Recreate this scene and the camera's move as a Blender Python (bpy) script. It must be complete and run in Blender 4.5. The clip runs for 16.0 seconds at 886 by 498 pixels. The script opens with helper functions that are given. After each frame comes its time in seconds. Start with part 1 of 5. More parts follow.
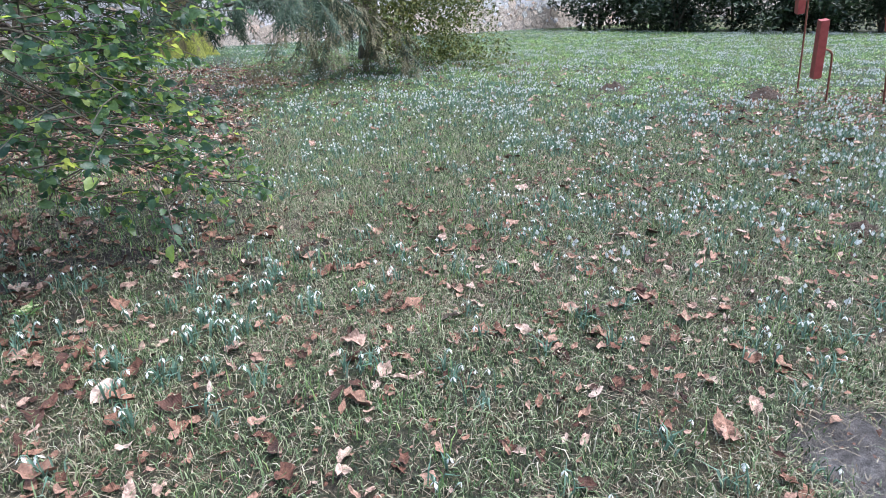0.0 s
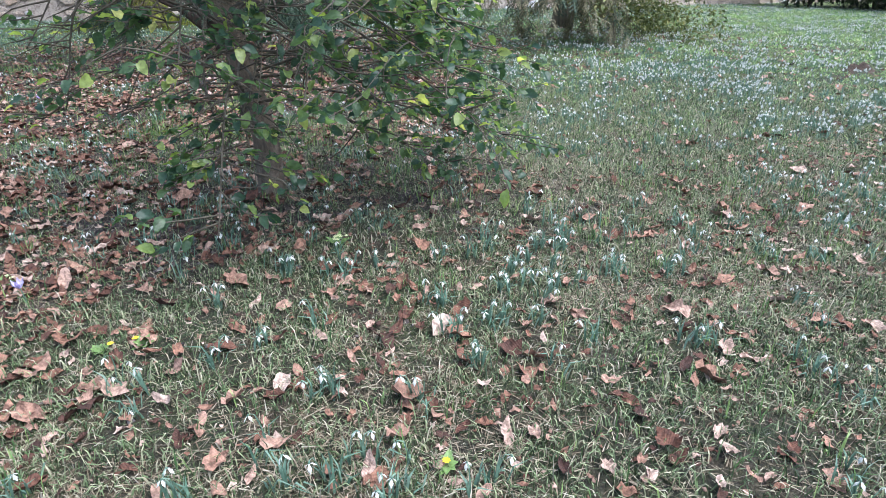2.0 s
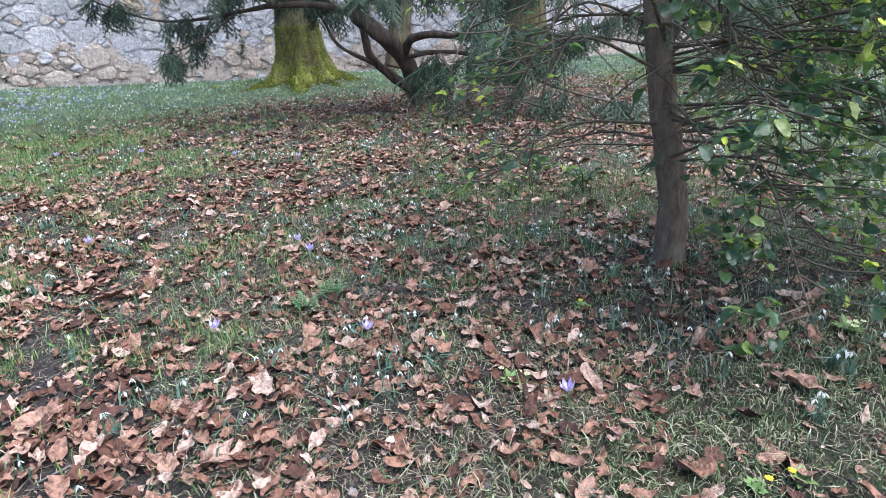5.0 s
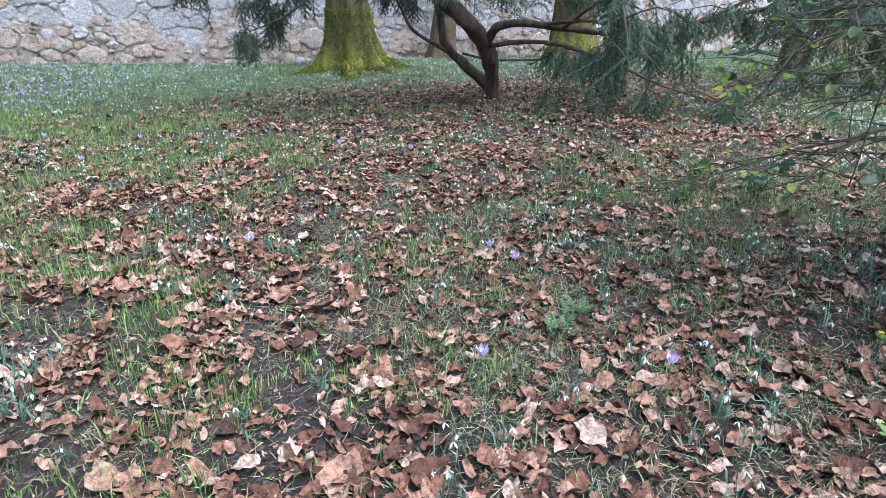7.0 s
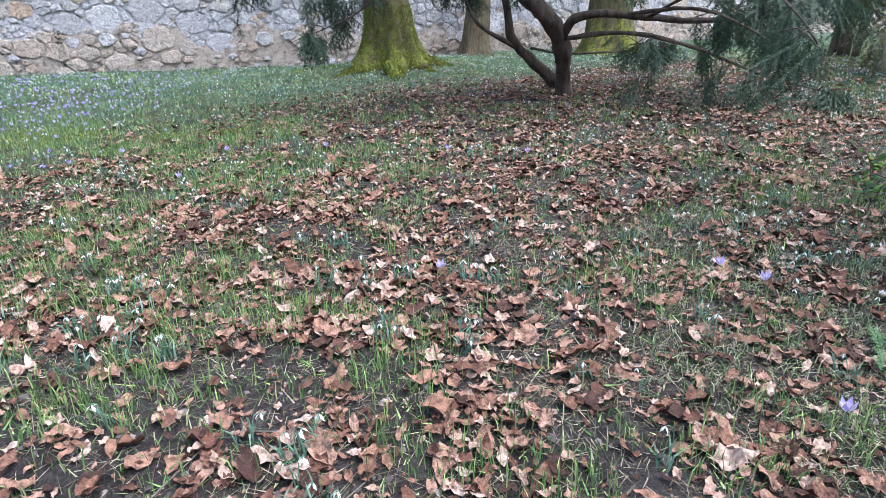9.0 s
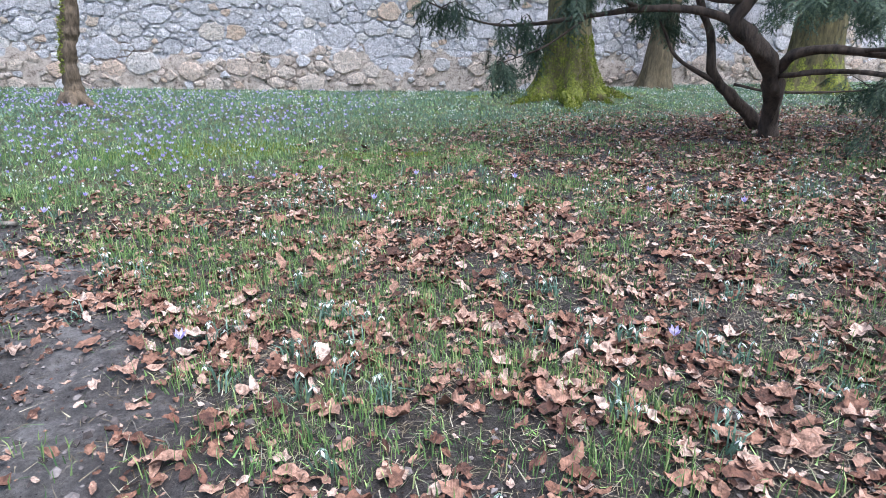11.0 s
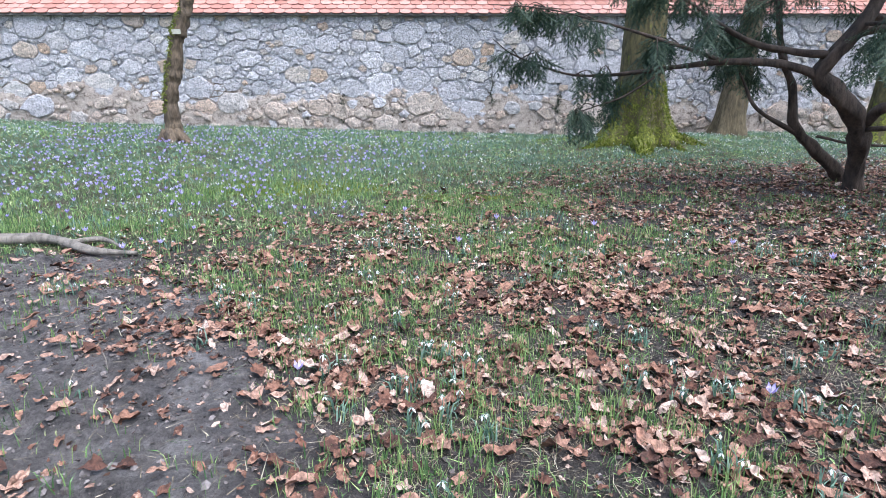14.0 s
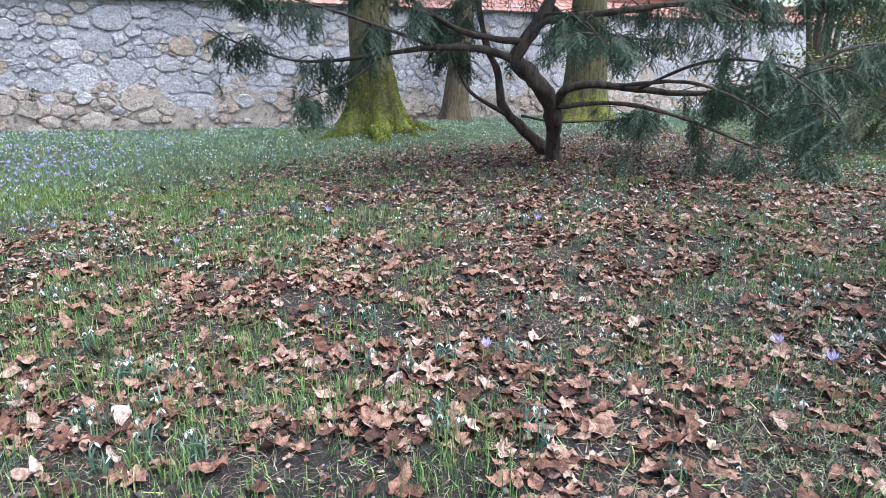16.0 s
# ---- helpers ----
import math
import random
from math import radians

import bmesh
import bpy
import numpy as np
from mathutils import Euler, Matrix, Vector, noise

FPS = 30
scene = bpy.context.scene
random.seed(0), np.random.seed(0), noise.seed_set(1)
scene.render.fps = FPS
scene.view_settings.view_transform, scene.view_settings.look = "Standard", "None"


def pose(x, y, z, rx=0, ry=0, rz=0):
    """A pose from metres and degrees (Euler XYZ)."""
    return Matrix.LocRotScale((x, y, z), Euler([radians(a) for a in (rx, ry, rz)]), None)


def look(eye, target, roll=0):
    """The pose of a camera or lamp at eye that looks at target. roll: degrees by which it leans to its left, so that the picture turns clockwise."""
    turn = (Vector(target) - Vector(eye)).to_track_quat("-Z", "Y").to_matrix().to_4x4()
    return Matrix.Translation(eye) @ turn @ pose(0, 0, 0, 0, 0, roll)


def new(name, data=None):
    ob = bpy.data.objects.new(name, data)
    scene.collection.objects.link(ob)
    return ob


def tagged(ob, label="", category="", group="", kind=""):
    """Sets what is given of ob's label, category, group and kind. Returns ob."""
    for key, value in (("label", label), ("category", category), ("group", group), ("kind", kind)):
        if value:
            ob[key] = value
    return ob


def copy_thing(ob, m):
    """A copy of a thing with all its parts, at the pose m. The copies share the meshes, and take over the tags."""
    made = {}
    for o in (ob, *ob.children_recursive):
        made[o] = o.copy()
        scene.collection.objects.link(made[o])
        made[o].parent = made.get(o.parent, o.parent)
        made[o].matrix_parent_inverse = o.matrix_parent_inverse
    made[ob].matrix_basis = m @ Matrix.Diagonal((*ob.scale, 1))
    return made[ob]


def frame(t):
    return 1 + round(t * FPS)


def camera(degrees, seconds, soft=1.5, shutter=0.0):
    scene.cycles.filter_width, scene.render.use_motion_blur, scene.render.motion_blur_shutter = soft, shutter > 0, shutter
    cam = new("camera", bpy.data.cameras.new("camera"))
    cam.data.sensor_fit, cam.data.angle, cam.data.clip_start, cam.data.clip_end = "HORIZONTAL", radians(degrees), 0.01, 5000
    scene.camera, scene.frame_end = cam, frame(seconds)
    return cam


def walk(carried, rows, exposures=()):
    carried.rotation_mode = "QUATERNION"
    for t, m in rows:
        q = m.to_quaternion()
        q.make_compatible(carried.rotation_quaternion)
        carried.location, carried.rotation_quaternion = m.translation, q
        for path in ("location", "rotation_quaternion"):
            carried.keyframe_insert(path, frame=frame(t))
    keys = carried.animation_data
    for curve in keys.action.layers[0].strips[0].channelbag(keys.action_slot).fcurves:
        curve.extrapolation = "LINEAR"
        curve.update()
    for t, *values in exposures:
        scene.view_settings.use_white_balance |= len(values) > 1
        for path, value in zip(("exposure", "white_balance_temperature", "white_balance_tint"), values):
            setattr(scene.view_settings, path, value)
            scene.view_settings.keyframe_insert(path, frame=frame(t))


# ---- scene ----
import collections

cam = camera(73.1, 16.0, soft=0.75)
PATH = [
    (0, (-0.963, -0.546, 1.291), (0.289, 0.799, 0.501), -0.7),
    (0.5, (-1.013, -0.472, 1.256), (0.091, 0.947, 0.378), 1.8),
    (1, (-1.15, -0.347, 1.217), (-0.146, 1.133, 0.321), 2.6),
    (1.5, (-1.354, -0.222, 1.199), (-0.407, 1.295, 0.304), -0.6),
    (2, (-1.522, -0.055, 1.187), (-0.646, 1.523, 0.325), 0.2),
    (2.5, (-1.715, 0.157, 1.16), (-0.901, 1.784, 0.329), -2.9),
    (3, (-1.904, 0.345, 1.166), (-1.137, 2.022, 0.392), -1.3),
    (3.5, (-2.156, 0.496, 1.177), (-1.304, 2.155, 0.454), -1.4),
    (4, (-2.369, 0.703, 1.163), (-1.55, 2.379, 0.442), -1.1),
    (4.5, (-2.633, 0.942, 1.172), (-1.896, 2.647, 0.43), -0.4),
    (5, (-2.889, 1.102, 1.188), (-2.198, 2.834, 0.465), -2.5),
    (5.2, (-2.978, 1.154, 1.198), (-2.282, 2.886, 0.48), -2.2),
    (7.3, (-3.882, 1.998, 1.154), (-3.158, 3.703, 0.402), -0.0),
    (7.5, (-3.954, 2.097, 1.132), (-3.214, 3.795, 0.378), -0.3),
    (8, (-4.134, 2.339, 1.132), (-3.421, 4.027, 0.332), -1.7),
    (8.5, (-4.371, 2.481, 1.136), (-3.644, 4.171, 0.352), -1.6),
    (9, (-4.518, 2.616, 1.157), (-3.788, 4.316, 0.397), -2.1),
    (9.5, (-4.58, 2.824, 1.147), (-3.851, 4.533, 0.407), -2.7),
    (10, (-4.618, 2.989, 1.13), (-4.038, 4.762, 0.407), -1.5),
    (10.2, (-4.644, 3.01, 1.131), (-4.137, 4.809, 0.418), -1.3),
    (12.3, (-4.967, 2.856, 1.259), (-4.772, 4.748, 0.639), -0.5),
    (12.5, (-4.971, 2.854, 1.26), (-4.782, 4.749, 0.648), -0.5),
    (13, (-4.982, 2.856, 1.264), (-4.804, 4.757, 0.669), -0.5),
    (13.5, (-4.99, 2.852, 1.272), (-4.839, 4.761, 0.695), -0.6),
    (14, (-5.004, 2.842, 1.277), (-4.874, 4.759, 0.721), -0.3),
    (14.5, (-4.976, 2.841, 1.276), (-4.789, 4.757, 0.733), -0.4),
    (15, (-4.921, 2.859, 1.26), (-4.521, 4.743, 0.72), -0.5),
    (15.5, (-4.864, 2.867, 1.239), (-4.23, 4.683, 0.688), -0.4),
    (16, (-4.753, 2.928, 1.166), (-3.882, 4.634, 0.593), -0.6),
]
walk(cam, [(t, look(eye, target, roll)) for t, eye, target, roll in PATH])

# ---- world, light ----
world = bpy.data.worlds.new("overcast_sky")
scene.world = world
world.use_nodes = True
wn = world.node_tree.nodes
sky = wn.new("ShaderNodeTexSky")
sky.sky_type = 'NISHITA'
sky.sun_disc = False
sky.sun_elevation = radians(65)
sky.sun_rotation = radians(140)
sky.air_density, sky.dust_density, sky.ozone_density = 1.0, 2.0, 2.0
wn["Background"].inputs[1].default_value = 0.10
world.node_tree.links.new(sky.outputs[0], wn["Background"].inputs[0])
sun_data = bpy.data.lights.new("sun", 'SUN')
sun_data.energy, sun_data.angle, sun_data.color = 2.25, radians(65), (0.855, 0.924, 1.0)
sun = new("sun", sun_data)
scene.view_settings.exposure = 1.76
sun.rotation_euler = Euler((radians(25), 0, radians(40)))


# ---- numeric helpers ----
RNG = np.random.default_rng(7)


def smooth(v):
    v = np.clip(v, 0.0, 1.0)
    return v * v * (3 - 2 * v)


def lattice(ix, iy, seed):
    h = np.sin(ix * 127.1 + iy * 311.7 + seed * 74.7) * 43758.5453
    return h - np.floor(h)


def vnoise(x, y, seed=0):
    """Value noise from 0 to 1, cells of one metre."""
    ix, iy = np.floor(x), np.floor(y)
    fx, fy = smooth(x - ix), smooth(y - iy)
    a = lattice(ix, iy, seed) * (1 - fx) + lattice(ix + 1, iy, seed) * fx
    b = lattice(ix, iy + 1, seed) * (1 - fx) + lattice(ix + 1, iy + 1, seed) * fx
    return a * (1 - fy) + b * fy


def fbm(x, y, size, seed=0):
    return (vnoise(x / size, y / size, seed) * 0.57 + vnoise(x / size * 2.1, y / size * 2.1, seed + 3) * 0.28
            + vnoise(x / size * 4.3, y / size * 4.3, seed + 9) * 0.15)


def blob(x, y, cx, cy, rx, ry):
    return np.exp(-(((x - cx) / rx) ** 2 + ((y - cy) / ry) ** 2))


def terrain(x, y):
    """Height of the ground without its clods."""
    x, y = np.asarray(x, float), np.asarray(y, float)
    z = 0.038 * np.maximum(0, -(x + 1)) * smooth((y - 6) / 8) * smooth((40 + x) / 20)
    z = z - 0.011 * np.clip(x - 6, 0, 22)
    z = z + 0.20 * blob(x, y, -0.6, 13.9, 1.5, 1.0) + 0.06 * blob(x, y, 2.0, 15.0, 2.5, 1.5)
    return z + 0.035 * (fbm(x, y, 1.3, 5) - 0.5)


def mud_at(x, y):
    """1 on bare trodden soil."""
    wob = (fbm(x, y, 0.9, 21) - 0.5) * 1.0 + (fbm(x, y, 0.25, 23) - 0.5) * 0.7
    edge = np.interp(y, [3.0, 4.45, 5.3, 6.5, 7.3, 8.0], [-4.75, -5.0, -5.35, -6.2, -7.0, -8.4])
    left = smooth((edge - x + wob * 0.6) / 0.4) * smooth((7.35 - 0.1 * (x + 7) - y + wob * 0.6) / 0.4)
    left = left * smooth((x + 13.0 + 3 * wob) / 2.0) * smooth((y - 1.6 + 2 * wob) / 1.2)
    spots = (0.85 * blob(x, y, 0.92, -0.42, 0.36, 0.28) + 0.55 * blob(x, y, -3.7, 3.4, 0.6, 0.7) + 0.5 * blob(x, y, -1.7, 3.1, 0.4, 0.3)
             + 0.45 * blob(x, y, -4.6, 4.1, 0.7, 0.4) + 0.5 * blob(x, y, -0.35, 2.75, 0.7, 0.3) + 0.5 * blob(x, y, -2.2, 2.6, 0.3, 0.25))
    return np.clip(left + smooth((spots + wob * 0.35 - 0.35) / 0.4), 0, 1)


def litter_at(x, y):
    """How thickly fallen leaves lie, 0 to 1."""
    n = (fbm(x, y, 0.8, 31) - 0.5)
    # the strip of lawn in front of the holly
    front = smooth((2.75 - 0.5 * np.clip(-x - 1.0, 0, 4) - y + n * 0.7) / 0.6) * smooth((x + 2.3 + n) / 0.8)
    right = smooth((x - 0.35 - 0.46 * (y - 2.9) + n * 0.7) / 0.6) * smooth((8.3 - y + n) / 1.2)
    lawn = np.clip(front + right, 0, 1)
    # its far edge runs from the mud to the mossy tree
    edge = smooth((x + 5.0 + 1.6 * n - np.interp(y, [5.8, 7.1, 8.1, 9.2, 10.4, 12.0, 13.5], [-3.4, -3.4, -2.5, -0.9, 0.5, 1.7, 3.0])) / 3.0)
    edge = edge * smooth((12.3 + n - y) / 1.6)
    body = edge * (1 - lawn)
    patch = (0.50 + 0.85 * (fbm(x, y, 0.45, 33) - 0.28)) * (0.26 + 1.0 * smooth((fbm(x, y, 0.24, 35) - 0.36) / 0.3))
    out = body * patch * (1 - 0.8 * smooth((x - 3.4) / 1.5)) * (1 - 0.10 * smooth((y - 5.0) / 2.5)) * (1 + 0.7 * blob(x, y, 0.3, 9.0, 2.4, 1.6)) + 0.18 * front + 0.03 * right
    out = out * (1 - 0.28 * smooth((x + 3.9) / 1.0) * smooth((6.5 - y) / 1.5))
    out = out * (1 - 0.82 * mud_at(x, y)) + 0.04 * smooth((-x - 4.5) / 1.5) * smooth((9 - y) / 2.5)
    out = out + 0.6 * blob(x, y, -6.2, 5.85, 0.35, 0.28) + 0.35 * blob(x, y, -6.6, 6.6, 0.6, 0.25)
    out = out * (1 - 0.6 * blob(x, y, -0.3, 2.75, 0.8, 0.6)) * (1 - 0.7 * blob(x, y, 0.5, 3.5, 0.7, 1.0)) + 0.08 * blob(x, y, -1.6, 3.0, 0.8, 0.6) * (0.8 + n)
    return np.clip(out * smooth((y + 1.4 + 3 * n) / 2.2), 0, 1)


def lawn_at(x, y):
    """How much short grass grows."""
    n = fbm(x, y, 0.7, 41) - 0.5
    front = smooth((2.6 - y + n) / 0.8) * smooth((x + 2.6 + n) / 0.8)
    right = smooth((x - 0.45 - 0.46 * (y - 2.9) + n) / 0.7)
    far = smooth((y - 7.4 - 0.6 * np.clip(x + 5, -3, 8) + 2.5 * n) / 2.0) * 0.8
    far = np.maximum(far, 0.85 * np.maximum(smooth((0.8 - y + 2 * n) / 1.6), smooth((-12.0 - x + 3 * n) / 3.0)))
    return np.clip(np.maximum(np.maximum(front, right), far) + 0.42, 0, 1) * (1 - 0.95 * mud_at(x, y)) * (1 - 0.85 * blob(x, y, 0.2, 9.0, 2.6, 1.8))


def crocus_at(x, y):
    n = fbm(x, y, 1.1, 51)
    return 0.8 * np.clip(smooth((-4.3 - x + 0.25 * (y - 9)) / 2.5) * smooth((y - 7.2) / 2.0) * smooth((15.6 - y) / 2.5) * smooth((n - 0.22) / 0.35), 0, 1)


def snowdrop_at(x, y):
    n = smooth((fbm(x, y, 0.55, 61) - 0.40) / 0.3)
    base = 0.20 + 0.10 * smooth((x + 2.5) / 1.5) + 0.30 * smooth((y - 11.5) / 2.5) + 0.36 * smooth((x - 0.6) / 4)
    return np.clip(base * (0.25 + n), 0, 1) * (1 - 0.95 * mud_at(x, y)) * (1 - 0.7 * blob(x, y, 0.5, 9.0, 2.2, 1.6)) * (1 - 0.6 * blob(x, y, -2.4, 8.2, 3.0, 2.0))


def moss_at(x, y):
    n = (fbm(x, y, 0.5, 71) - 0.5) * 0.8
    m = blob(x, y, -6.1, 9.5, 1.1, 0.45) + 0.7 * blob(x, y, -4.4, 9.0, 0.9, 0.3) + blob(x, y, -2.0, 14.0, 0.9, 0.25) + 0.9 * blob(x, y, -2.6, 2.2, 0.16, 0.12)
    m = m + 0.8 * blob(x, y, -1.3, 4.95, 0.22, 0.15) + 0.7 * blob(x, y, -1.75, 3.5, 0.3, 0.12) + 0.5 * blob(x, y, -1.1, 12.2, 0.5, 0.3)
    return smooth((m + n - 0.35) / 0.4)


# ---- mesh helpers ----
def raw_mesh(name, verts, tris, mat, smooth_faces=True):
    verts, tris = np.asarray(verts, np.float32), np.asarray(tris, np.int32)
    me = bpy.data.meshes.new(name)
    me.vertices.add(len(verts))
    me.vertices.foreach_set("co", verts.ravel())
    me.loops.add(tris.size)
    me.loops.foreach_set("vertex_index", tris.ravel())
    me.polygons.add(len(tris))
    me.polygons.foreach_set("loop_start", np.arange(len(tris), dtype=np.int32) * tris.shape[1])
    me.update(calc_edges=True)
    me.polygons.foreach_set("use_smooth", np.full(len(tris), smooth_faces))
    me.materials.append(mat)
    return me


def part(name, me, parent=None, label=""):
    ob = new(name, me)
    if parent is not None:
        ob.parent = parent
    return tagged(ob, label) if label else ob


def base(name, m, label, category, group=""):
    ob = new(name)
    ob.matrix_basis = m
    return tagged(ob, label, category, group)


def join(pieces):
    """Several (verts, tris) laid together."""
    vs, ts, n = [], [], 0
    for v, t in pieces:
        vs.append(v)
        ts.append(np.asarray(t) + n)
        n += len(v)
    return np.concatenate(vs), np.concatenate(ts)


def spread(v, t, turns, places):
    """The template (v, t) laid out once for each turn and place."""
    v, t = np.asarray(v, float), np.asarray(t)
    k = len(places)
    out = np.einsum("kij,nj->kni", turns, v) + places[:, None, :]
    tris = t[None] + (np.arange(k) * len(v))[:, None, None]
    return out.reshape(-1, 3), tris.reshape(-1, t.shape[1])


def turns(yaw, pitch, roll, size):
    """Rotations Rz(yaw) Rx(pitch) Ry(roll), scaled."""
    yaw, pitch, roll = np.broadcast_arrays(yaw, pitch, roll)
    cz, sz, cx, sx, cy, sy = np.cos(yaw), np.sin(yaw), np.cos(pitch), np.sin(pitch), np.cos(roll), np.sin(roll)
    o, i = np.zeros_like(cz), np.ones_like(cz)
    rz = np.stack([np.stack([cz, -sz, o], -1), np.stack([sz, cz, o], -1), np.stack([o, o, i], -1)], -2)
    rx = np.stack([np.stack([i, o, o], -1), np.stack([o, cx, -sx], -1), np.stack([o, sx, cx], -1)], -2)
    ry = np.stack([np.stack([cy, o, sy], -1), np.stack([o, i, o], -1), np.stack([-sy, o, cy], -1)], -2)
    return rz @ rx @ ry * np.asarray(size).reshape(-1, 1, 1)


def curve_points(ctrl, step):
    """A smooth line through control points (x, y, z, radius)."""
    c = np.asarray(ctrl, float)
    c = np.vstack([2 * c[0] - c[1], c, 2 * c[-1] - c[-2]])
    out = []
    for i in range(1, len(c) - 2):
        n = max(2, int(np.linalg.norm(c[i + 1][:3] - c[i][:3]) / step))
        u = (np.arange(n) / n)[:, None]
        p0, p1, p2, p3 = c[i - 1], c[i], c[i + 1], c[i + 2]
        out.append(0.5 * (2 * p1 + (p2 - p0) * u + (2 * p0 - 5 * p1 + 4 * p2 - p3) * u**2 + (3 * p1 - p0 - 3 * p2 + p3) * u**3))
    out.append(c[-2][None])
    return np.concatenate(out)


def tube(ctrl, sides=8, step=0.08, rough=0.08, seed=0, lobes=0.0):
    """A tapered, uneven limb round control points (x, y, z, radius)."""
    p = curve_points(ctrl, step)
    line, rad = p[:, :3], np.maximum(p[:, 3], 0.0012)
    d = np.gradient(line, axis=0)
    d /= np.linalg.norm(d, axis=1)[:, None] + 1e-9
    up = np.where(np.abs(d[:, 2:3]) > 0.9, [[1.0, 0, 0]], [[0, 0, 1.0]])
    a = np.cross(d, up)
    a /= np.linalg.norm(a, axis=1)[:, None]
    for i in range(1, len(a)):
        q = a[i - 1] - d[i] * (a[i - 1] @ d[i])
        a[i] = q / np.linalg.norm(q)
    b = np.cross(d, a)
    th = np.arange(sides) / sides * 2 * np.pi
    k = np.arange(len(line)) * 0.35
    n = vnoise(k[:, None] + 0 * th, 3 * np.cos(th)[None] + 2 * np.sin(th)[None] + seed * 7.3, seed) - 0.5
    r = rad[:, None] * (1 + 2 * rough * n + lobes * np.sin(3 * th + seed)[None])
    v = line[:, None] + r[..., None] * (np.cos(th)[None, :, None] * a[:, None] + np.sin(th)[None, :, None] * b[:, None])
    m = len(line)
    i, j = np.meshgrid(np.arange(m - 1), np.arange(sides), indexing="ij")
    q = np.stack([i * sides + j, i * sides + (j + 1) % sides, (i + 1) * sides + (j + 1) % sides, (i + 1) * sides + j], -1).reshape(-1, 4)
    t = np.concatenate([q[:, [0, 1, 2]], q[:, [0, 2, 3]]])
    v = np.concatenate([v.reshape(-1, 3), line[:1], line[-1:]])
    s = np.arange(sides)
    caps = np.concatenate([np.stack([s * 0 + m * sides, (s + 1) % sides, s], -1),
                           np.stack([s * 0 + m * sides + 1, (m - 1) * sides + s, (m - 1) * sides + (s + 1) % sides], -1)])
    return v, np.concatenate([t, caps])


def boxed(x0, x1, y0, y1, z0, z1):
    v = np.array([(x, y, z) for x in (x0, x1) for y in (y0, y1) for z in (z0, z1)], float)
    q = [(0, 1, 3), (0, 3, 2), (4, 6, 7), (4, 7, 5), (0, 4, 5), (0, 5, 1), (2, 3, 7), (2, 7, 6), (0, 2, 6), (0, 6, 4), (1, 5, 7), (1, 7, 3)]
    return v, np.array(q)


# ---- materials ----
def material(name, rough=0.8):
    m = bpy.data.materials.new(name)
    m.use_nodes = True
    n, l = m.node_tree.nodes, m.node_tree.links
    p = n["Principled BSDF"]
    p.inputs["Roughness"].default_value = rough
    p.inputs["Specular IOR Level"].default_value = 0.4
    return m, n, l, p


def ramp(n, l, source, stops):
    r = n.new("ShaderNodeValToRGB")
    while len(r.color_ramp.elements) < len(stops):
        r.color_ramp.elements.new(0.5)
    for e, (pos, col) in zip(r.color_ramp.elements, stops):
        e.position, e.color = pos, (*col, 1)
    l.new(source, r.inputs[0])
    return r.outputs[0]


def noise_tex(n, l, scale, detail=4.0, coords="Object", stretch=None, rough=0.6):
    c = n.new("ShaderNodeTexCoord")
    src = c.outputs[coords]
    if stretch:
        mp = n.new("ShaderNodeMapping")
        mp.inputs["Scale"].default_value = stretch
        l.new(src, mp.inputs[0])
        src = mp.outputs[0]
    t = n.new("ShaderNodeTexNoise")
    t.inputs["Scale"].default_value, t.inputs["Detail"].default_value, t.inputs["Roughness"].default_value = scale, detail, rough
    l.new(src, t.inputs["Vector"])
    return t.outputs[0]


def mixed(n, l, fac, a, b, mode="MIX"):
    m = n.new("ShaderNodeMix")
    m.data_type, m.blend_type = 'RGBA', mode
    for src, i in ((fac, 0), (a, 6), (b, 7)):
        if isinstance(src, bpy.types.NodeSocket):
            l.new(src, m.inputs[i])
        else:
            m.inputs[i].default_value = src if i == 0 else (*src, 1)
    return m.outputs[2]


def bumped(n, l, p, height, strength, dist=0.01):
    b = n.new("ShaderNodeBump")
    b.inputs["Strength"].default_value, b.inputs["Distance"].default_value = strength, dist
    l.new(height, b.inputs["Height"])
    l.new(b.outputs[0], p.inputs["Normal"])


def island(n):
    return n.new("ShaderNodeNewGeometry").outputs["Random Per Island"]


def each(n):
    return n.new("ShaderNodeObjectInfo").outputs["Random"]


def blade_material(name, stops, rough=0.6, through_light=0.25, single=False, glow=None):
    """Leaves, blades and petals: each its own tone, with a fine mottling."""
    m, n, l, p = material(name, rough)
    col = ramp(n, l, each(n) if single else island(n), stops)
    mott = ramp(n, l, noise_tex(n, l, 3.5 if single else 60, 3), [(0.3, (0.62, 0.62, 0.62)), (0.7, (1.12, 1.12, 1.12))])
    col = mixed(n, l, 1.0, col, mott, "MULTIPLY")
    l.new(col, p.inputs["Base Color"])
    if through_light:
        tr = n.new("ShaderNodeBsdfTranslucent")
        l.new(mixed(n, l, 1.0, col, glow, "MULTIPLY") if glow else col, tr.inputs[0])
        mix = n.new("ShaderNodeMixShader")
        mix.inputs[0].default_value = through_light
        l.new(p.outputs[0], mix.inputs[1])
        l.new(tr.outputs[0], mix.inputs[2])
        l.new(mix.outputs[0], n["Material Output"].inputs[0])
    return m


LEAF_STOPS = [(0.0, (0.045, 0.020, 0.016)), (0.24, (0.14, 0.062, 0.042)), (0.5, (0.268, 0.142, 0.100)), (0.8, (0.365, 0.228, 0.178)), (1.0, (0.50, 0.39, 0.34))]


